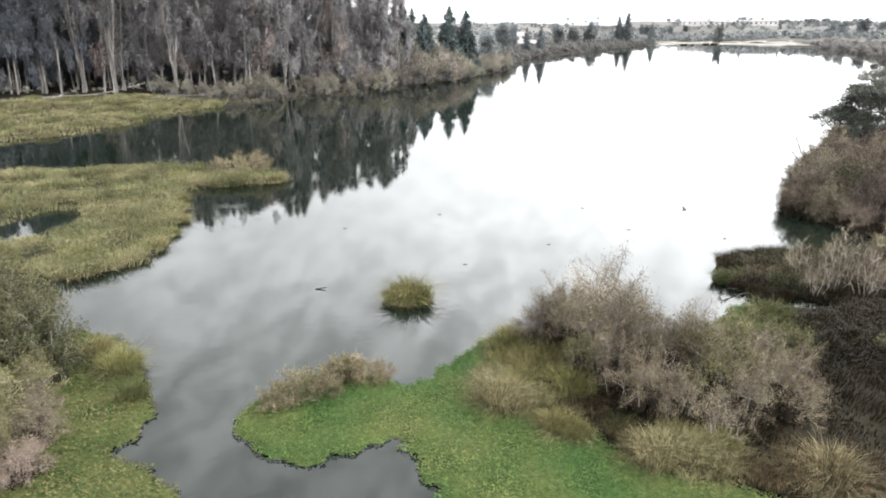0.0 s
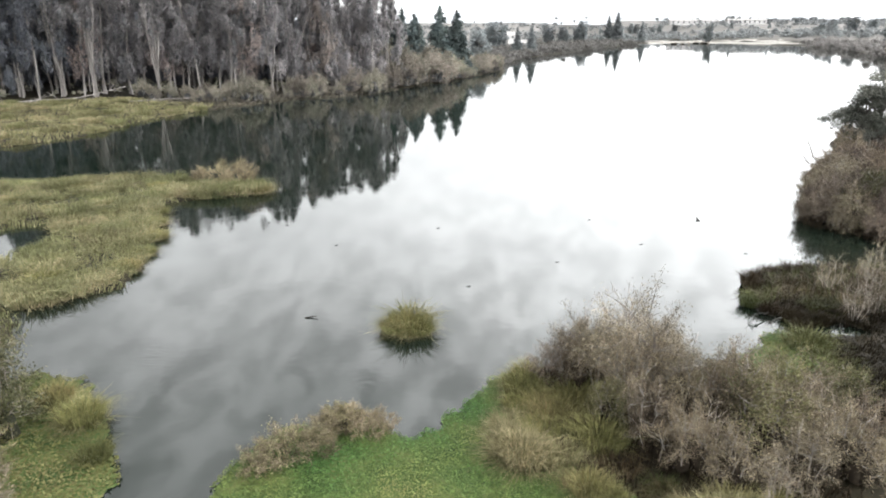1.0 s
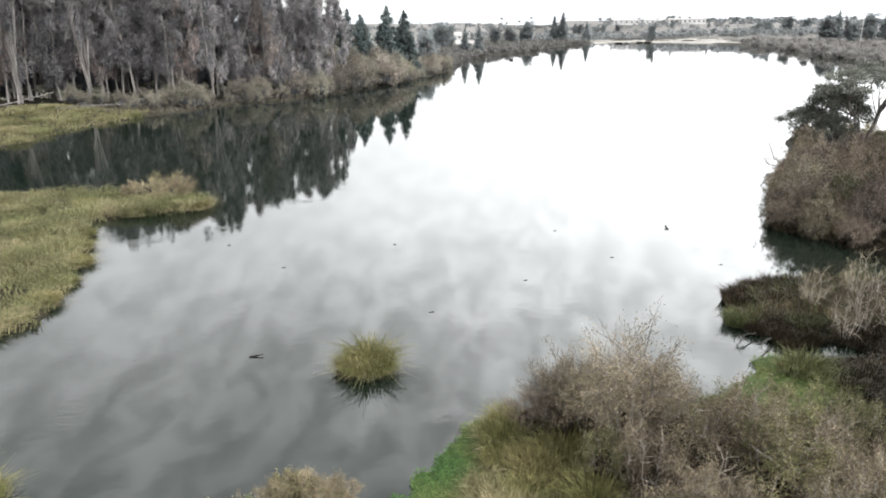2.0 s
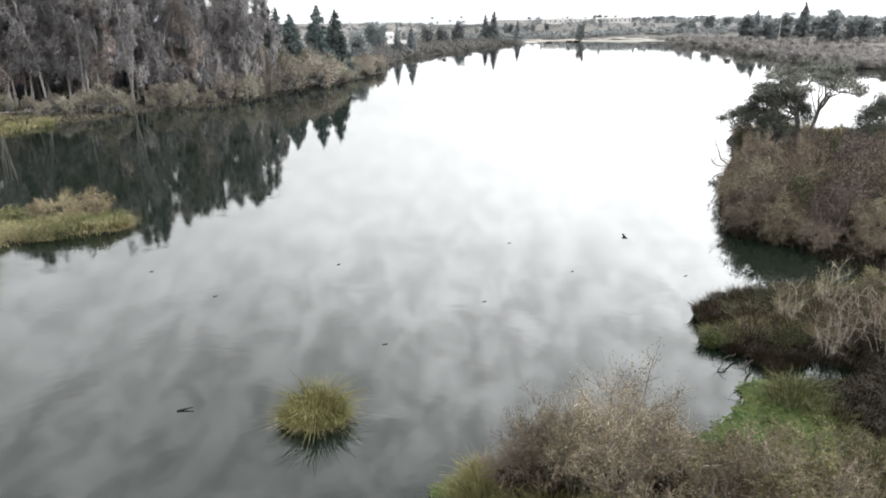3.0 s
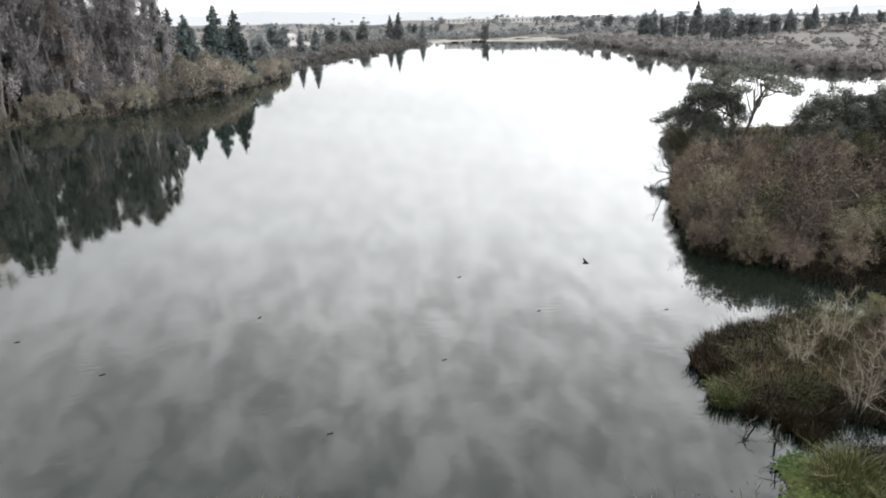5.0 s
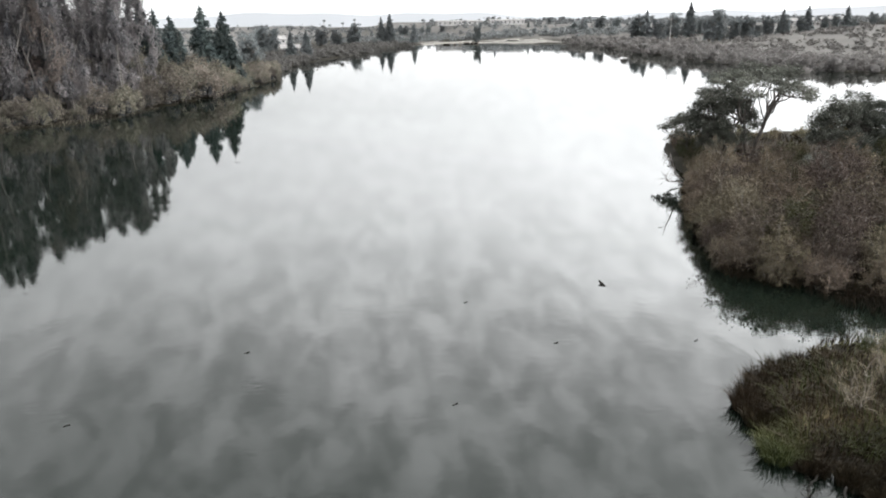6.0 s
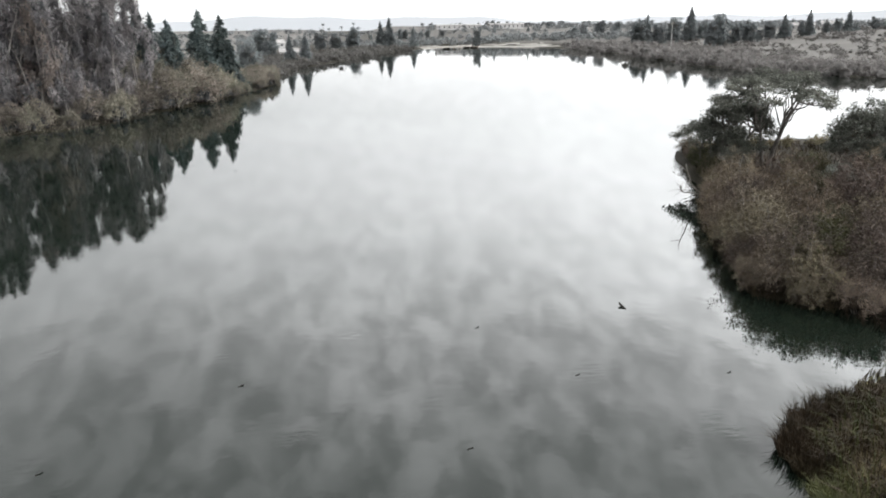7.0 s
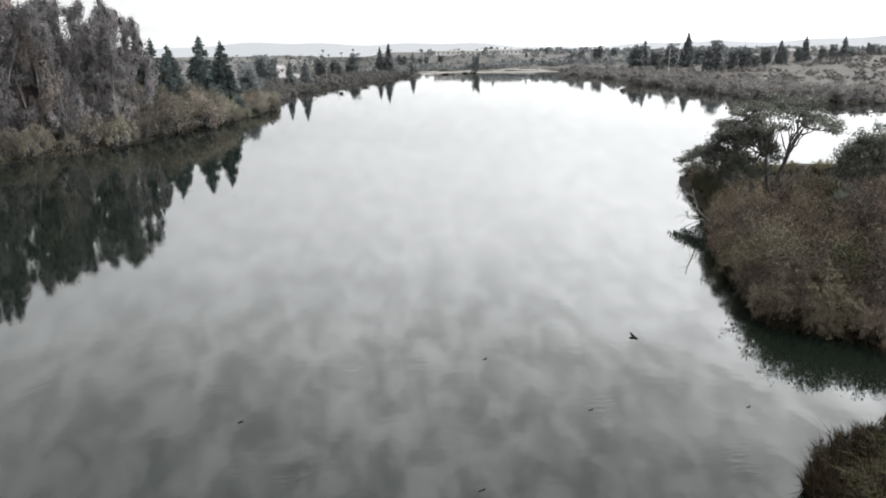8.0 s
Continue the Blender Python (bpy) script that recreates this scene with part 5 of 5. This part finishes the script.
g = np.random.default_rng(15)
far_clumps("far_scrub", "grey-green scrub along the far west shore, paled for haze", band([(-17, 236), (-14, 275), (-4, 298), (9, 338), (26, 395), (46, 437)], 34, 5.4, g, 1), 2.2, 4.6, M_FARSCRUB, 1, 240, 0.8, 0.6)
far_clumps("far_scrub", "grey-brown willow scrub along the far east shore, paled for haze",
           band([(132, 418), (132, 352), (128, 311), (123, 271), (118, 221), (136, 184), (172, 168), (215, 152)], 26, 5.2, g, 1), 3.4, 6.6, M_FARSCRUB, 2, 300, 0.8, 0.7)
far_clumps("far_scrub", "scrub on the rising east bank, paled to grey for haze", band([(170, 420), (165, 310), (158, 240), (170, 205), (230, 180)], 160, 10, g, 1), 1.5, 3.8, M_FARSCRUB, 3, 110, 0.75, 0.5)
far_clumps("far_woods", "woods beyond the far shore, paled to grey for haze", band([(-60, 400), (0, 500), (60, 560), (140, 560), (260, 480), (420, 400)], 420, 20, g, 1), 3, 6.5, M_FARLEAF, 4)

far_clumps("far_woods", "woods towards the hills, paled to grey for haze", band([(-420, 500), (-60, 760), (160, 820), (400, 760), (700, 600)], 420, 42, g, 1), 6, 11, M_FARLEAF, 8, 60)
far_clumps("far_scrub", "low grey-brown scrub behind the west shore, paled for haze", band([(-34, 200), (-34, 240), (-30, 300), (-14, 345), (10, 400)], 60, 8, g, 1), 1.3, 2.6, M_FARSCRUB, 9)
far_clumps("far_woods", "tree line behind the pale beach, paled to grey for haze", band([(20, 470), (60, 500), (140, 505), (200, 430)], 30, 7, g, 1), 4, 8, M_FARLEAF, 7)

FCON = conifer(111, 14, 6.4, "grey-green conifer beyond the lake, paled for haze", M_FARTREE)
FRND = broadleaf(112, 10, 9, M_FARTREE, "rounded grey-green tree beyond the lake, paled for haze", "tree", 0.2, 0.7, 96, "far_tree", 3, 34, "far trees", 0.2)


def with_tops(rows):
    return [(x, y, top - max(height_at(x, y), 0)) for x, y, top in rows]


place_all([(FCON, 14)], with_tops([(30.8, 480, 16.4), (36.5, 480, 18.8), (51, 475, 12.9), (-15.8, 300, 11.4), (-10.0, 300, 11.7), (122, 560, 14), (148, 560, 13),
                                   (169.9, 400, 18.5), (194.8, 400, 22.1), (217.3, 350, 17.6), (230.3, 350, 19.2), (251.6, 350, 19.1)]), g)
# trees beyond the west shore, beyond the beach and along the top of the east rise
place_all([(FRND, 10)], with_tops([(-29, 228, 11.5), (-24, 238, 12.2), (-30.9, 345, 13.3), (-28.4, 345, 13.3), (-26.3, 345, 12.6), (-6.0, 440, 11.6), (1.8, 440, 10.7), (12.8, 440, 14.2), (4.0, 440, 9.2), (10.8, 440, 9.5), (58.8, 640, 11.2), (63.1, 640, 10.5), (76.9, 640, 9.0), (82.1, 640, 10.6), (94.3, 640, 10.5), (33.8, 640, 7.0),
                                   (138.6, 700, 14.9), (144.4, 700, 13.4), (152.2, 700, 17.3), (158.1, 700, 16.5), (174.0, 700, 10.3), (182.9, 700, 14.5), (198.9, 700, 12.8), (207.8, 700, 16.1), (216.0, 700, 10.8), (187.9, 700, 10.1), (162.1, 700, 11.3), (123.0, 700, 9.9),
                                   (163.3, 500, 12.6), (169.8, 500, 14.6), (181.6, 500, 16.8), (193.5, 500, 15.1), (164.6, 400, 16.9), (176.2, 400, 14.3), (184.9, 400, 17.8), (202.7, 400, 15.5), (179.6, 350, 15.8), (183.5, 350, 19.1), (195.4, 400, 16.1), (192.6, 350, 14.5), (198.9, 350, 15.6), (209.9, 350, 15.0), (218.7, 350, 14.9), (226.6, 350, 14.2), (240.0, 350, 14.3), (245.4, 350, 15.4), (255.9, 350, 13.6), (265.8, 350, 16.0), (270.8, 350, 13.8), (203.8, 350, 11.5), (216.8, 350, 12.7), (230.2, 350, 12.4), (249.4, 350, 11.7), (257.5, 350, 11.1), (266.7, 350, 11.0)]), g)
lone = put(FRND, 88.5, 460, 0, 20, 0.8)
lone.scale = (0.78, 0.78, 1.3)
# backing woods, with the grove's inner shade in their leaf colour
far_clumps("grove_thicket", "dense woods deeper inside the eucalyptus grove, darkened to imitate shade", band([(-150, 116), (-128, 128), (-104, 144), (-86, 156), (-66, 162), (-54, 172)], 14, 3.2, g, 1), 8, 13, M_DEEPWOOD, 5, 90, 1.7)
far_clumps("grove_thicket", "low brush between the eucalyptus trunks", band([(-116, 106), (-92, 122), (-78, 133), (-64, 137), (-54, 138), (-46, 146), (-40, 156)], 16, 5.5, g, 1), 1.4, 3.2, M_SCRUB, 6, 90)


# ---- buildings and small things on the far shore ----


def box(soup, x0, x1, y0, y1, z0, z1):
    v = [(x, y, z) for x in (x0, x1) for y in (y0, y1) for z in (z0, z1)]
    soup.add(v, [(0, 1, 3, 2), (4, 6, 7, 5), (0, 4, 5, 1), (2, 3, 7, 6), (0, 2, 6, 4), (1, 5, 7, 3)])


def box_part(name, parent, mat, *size, label=""):
    s = Soup()
    box(s, *size)
    return part(name, s, mat, parent, label)


def house(x, y, turn, length, depth, wall, rise, label, windows=4):
    """A plain house: walls, gabled roof with eaves, a door and windows set into the front."""
    h = thing("house", label, "house", m=pose(x, y, max(height_at(x, y), 0) - 0.1, 0, 0, turn))
    L, D = length / 2, depth / 2
    box_part("wall", h, M_PALEWALL, -L, L, -D, D, 0, wall)
    s = Soup()
    e = 0.5
    v = [(-L - e, -D - e, wall), (L + e, -D - e, wall), (L + e, D + e, wall), (-L - e, D + e, wall), (-L - e, 0, wall + rise), (L + e, 0, wall + rise)]
    v += [(a, b, c - 0.2) for a, b, c in v[:4]]
    s.add(v, [(0, 1, 5, 4), (2, 3, 4, 5), (6, 7, 1, 0), (8, 9, 3, 2), (7, 8, 2, 1), (9, 6, 0, 3), (9, 8, 7, 6)], [(0, 4, 3), (1, 2, 5)])
    part("roof", s, M_ROOF, h)
    for k in range(windows):
        cx = -L + (k + 0.5) * length / windows
        wd = box_part("window", h, M_PALEWALL, cx - 0.7, cx + 0.7, -D - 0.06, -D - 0.01, wall * 0.35, wall * 0.8)
        box_part("pane", wd, M_GLASS, cx - 0.6, cx + 0.6, -D - 0.08, -D - 0.05, wall * 0.39, wall * 0.76)
    return h


house(-33, 436, 20, 14, 8, 2.8, 1.8, "small pale single-storey house among far trees", 4)
house(-19, 356, 5, 8, 6, 2.4, 1.4, "small pale house behind the west shore scrub", 3)
house(225, 446, -20, 17, 8, 2.6, 1.6, "long low white-roofed house on the east rise", 5)
house(262, 400, -40, 12, 7, 2.6, 1.5, "pale house between dark trees on the rise", 4)
house(275, 392, -40, 11, 7, 2.6, 1.5, "pale house between dark trees on the rise", 4)
house(113, 664, 0, 40, 12, 3.6, 0.8, "long white flat-roofed shed beyond the beach", 9)
house(150, 640, 0, 30, 12, 3.8, 0.8, "long white flat-roofed shed beyond the beach", 8)


def beach():
    xs, ys = np.linspace(52, 136, 60), np.linspace(440, 490, 40)
    gx, gy = np.meshgrid(xs, ys, indexing="ij")
    z = land_height(gx, gy).reshape(gx.shape) + 0.05
    i = (np.arange(59)[:, None] * 40 + np.arange(39)[None]).reshape(-1)
    s = Soup()
    s.add(np.stack([gx, gy, z], -1), np.stack([i, i + 40, i + 41, i + 1], 1))
    tagged(new("beach", s.mesh("beach", M_SAND, True)), "pale sandy strip on the far shore", "beach", kind="structure")


beach()


def dock(x, y, turn, length):
    d = thing("dock", "low grey wooden dock at the far beach", "dock", m=pose(x, y, 0, 0, 0, turn))
    box_part("deck", d, M_LOG, 0, length, -1.0, 1.0, 0.55, 0.75)
    for k in range(5):
        s = Soup()
        px = 0.4 + k * (length - 0.8) / 4
        s.tube([(px, -0.9, -1.2), (px, -0.9, 1.2)], [0.13, 0.12], 7)
        part("post", s, M_LOG, d)
    return d


dock(60, 446, -25, 16)
dock(76, 457, -10, 12)


def boat(x, y, turn):
    b = thing("rowing_boat", "small dark moored boat beside the dock", "boat", "moored boats", m=pose(x, y, 0.05, 0, 0, turn))
    s = Soup()
    prof = [(-1.9, 0.55), (-1.2, 0.75), (0, 0.85), (1.2, 0.65), (2.1, 0.03)]
    v = []
    for px, w in prof:
        v += [(px, -w, 0.55), (px, -w * 0.6, -0.1), (px, w * 0.6, -0.1), (px, w, 0.55), (px, w * 0.85, 0.5), (px, w * 0.5, 0.05), (px, -w * 0.5, 0.05), (px, -w * 0.85, 0.5)]
    f = [(8 * i + j, 8 * i + 8 + j, 8 * i + 8 + (j + 1) % 8, 8 * i + (j + 1) % 8) for i in range(4) for j in range(8)]
    s.add(v, f, [tuple(range(8))])
    part("hull", s, M_WETWOOD, b)
    box_part("bench", b, M_LOG, -0.2, 0.2, -0.7, 0.7, 0.3, 0.36)
    return b


for x, y, t in ((66, 441, 10), (71, 443, 60), (80, 452, 20), (85, 455, -30)):
    boat(x, y, t)


def palm(seed, x, y, top):
    rng = np.random.default_rng(seed)
    h = top - max(height_at(x, y), 0)
    p = thing("palm_tree", "tall thin palm far beyond the lake", "tree", "far palms", m=pose(x, y, max(height_at(x, y), 0)))
    s = Soup()
    s.tube(bend(rng, (0, 0, -0.2), (0, 0, 1), h, 6, 0.02), np.linspace(0.32, 0.22, 7), 7)
    part("trunk", s, M_BARK, p)
    s = Soup()
    a = rng.uniform(0, 2 * math.pi, 60)
    d = np.stack([np.cos(a), np.sin(a), rng.uniform(-0.7, 0.9, 60)], 1)
    s.leaves(np.tile([[0, 0, h - 0.2]], (60, 1)), d, rng.uniform(1.6, 2.6, 60), 0.3, rng)
    part("crown", s, M_FARLEAF, p)


for k, (x, y, z) in enumerate(((-6.4, 910, 14.2), (30, 920, 15.1), (15.4, 915, 11.0), (0, 900, 9.0))):
    palm(200 + k, x, y, z)

pole = thing("utility_pole", "tall pale pole above the east scrub", "pole", m=pose(152, 335, height_at(152, 335)))
s = Soup()
s.tube([(0, 0, -0.2), (0, 0, 6), (0, 0, 13)], [0.2, 0.16, 0.1], 8)
part("mast", s, M_PALEWALL, pole)
box_part("crossarm", pole, M_LOG, -1.1, 1.1, -0.08, 0.08, 12.1, 12.3)

# ---- fallen timber, snag and drift ----


def log(seed, a, b, r, label, name="fallen_log", mat=None, branches=4, group="", wobble=0.03):
    """A fallen trunk from a to b with broken branch stubs."""
    rng = np.random.default_rng(seed)
    a, b = np.array(a, float), np.array(b, float)
    L = np.linalg.norm(b - a)
    t = thing(name, label, "log", group, m=pose(*a))
    s = Soup()
    line = bend(rng, (0, 0, 0), b - a, L, 7, wobble)
    s.tube(line, np.linspace(r, r * 0.35, 8), 8)
    part("trunk", s, mat or M_LOG, t, smooth=True)
    for _ in range(branches):
        s = Soup()
        k = rng.integers(2, 7)
        st = bend(rng, line[k], (b - a) / L + rng.normal(0, 0.7, 3) + [0, 0, 0.4], L * rng.uniform(0.08, 0.2) * (1.6 if wobble > 0.1 else 1), 4, 0.1 + wobble)
        s.tube(st, np.linspace(r * 0.35, r * 0.08, 5), 5)
        part("branch", s, mat or M_LOG, t)
    return t


for k, (a, b, r) in enumerate((((-93, 104.5, 0.7), (-78, 119.5, 0.9), 0.3), ((-86, 112, 0.7), (-71, 124, 0.8), 0.26), ((-80, 117.5, 0.8), (-66, 122.5, 0.5), 0.22), ((-90, 110, 0.9), (-76, 124, 1.1), 0.25),
                               ((-72, 119.5, 0.5), (-62, 122.5, 0.9), 0.16), ((-76, 116, 0.6), (-64, 118, 0.6), 0.15))):
    log(300 + k, a, b, r * 0.7, "weathered grey fallen eucalyptus log at the grove edge", "fallen_log", M_EUC_BARK, 7, "fallen logs", 0.06)

log(310, (-9.85, 35.4, 0.0), (-9.25, 35.55, 0.06), 0.05, "short dark driftwood floating on the lake", "driftwood", M_WETWOOD, 0)
log(311, (12.95, 57.0, -0.08), (12.78, 57.5, 0.14), 0.12, "dark waterlogged stump end breaking the surface", "sunken_snag", M_WETWOOD, 2)
log(312, (29.2, 77.6, 0.3), (24.2, 76.4, 0.5), 0.08, "grey dead branch reaching over the water", "dead_branch", M_BARK, 9, "", 0.2)
log(313, (28.8, 79.0, 0.2), (25.2, 79.4, 1.4), 0.06, "grey dead branch reaching over the water", "dead_branch", M_BARK, 9, "", 0.2)
log(314, (13.6, 38.6, 0.3), (11.9, 37.0, 0.5), 0.045, "dark crooked branch lying over the inlet", "dead_branch", M_WETWOOD, 14, "", 0.25)
log(315, (13.2, 39.4, 0.2), (11.8, 38.2, 0.7), 0.04, "dark crooked branch lying over the inlet", "dead_branch", M_WETWOOD, 14, "", 0.25)
log(316, (15.6, 39.0, 0.6), (14.4, 37.4, 0.4), 0.025, "dark bare branch hanging over the inlet", "dead_branch", M_WETWOOD, 14, "", 0.25)
for k, (x, y, h) in enumerate(((4.2, 29.2, 4.6), (6.2, 29.4, 4.0), (3.0, 30.4, 3.0), (7.6, 29.6, 3.0))):
    log(320 + k, (x, y, 0.1), (x + (-1) ** k * 0.9, y + 0.4, h), 0.035, "bare crooked dead stem among the shrubs", "dead_sapling", M_BARK, 9, "dead saplings", 0.2)
for k, (x, y) in enumerate(((-6, 52), (2.5, 46), (8, 50.5), (-12, 47), (-2.4, 41), (14.4, 49.6), (-17, 51), (4.8, 56), (15.6, 46.8))):
    log(330 + k, (x, y, -0.01), (x + 0.22, y + 0.1, 0.03), 0.035, "tiny dark floating twig on still water", "floating_twig", M_WETWOOD, 1, "floating twigs")

heap = thicket(340, 2.4, 4.6, "tangled red-brown heap of dead brush at the waterline", M_BROWNTWIG, M_STRAW, 9, 60, 120, 0.22, 0.33, "brush_heap", "", 0.5, 0.02)
heap.matrix_basis = pose(-47.6, 134.6, 0)
HEAP2 = put(heap, -5.0, 25.9, 0.1, 40, 0.36, 1.2)

bench = thing("bench", "weathered wooden bench by the grove shore", "bench", m=pose(-47.8, 144.2, height_at(-47.8, 144.2), 0, 0, 10))
for z0, y0 in ((0.45, 0), (0.75, 0.3), (1.0, 0.34)):
    box_part("slat", bench, M_LOG, -1.2, 1.2, y0 - 0.18 if z0 < 0.5 else y0, y0 + 0.18 if z0 < 0.5 else y0 + 0.05, z0, z0 + (0.07 if z0 < 0.5 else 0.16))
for x0 in (-1.0, 0.9):
    box_part("leg", bench, M_LOG, x0, x0 + 0.1, -0.12, 0.1, -0.1, 0.46)
    box_part("back_post", bench, M_LOG, x0, x0 + 0.1, 0.2, 0.3, -0.1, 1.2)
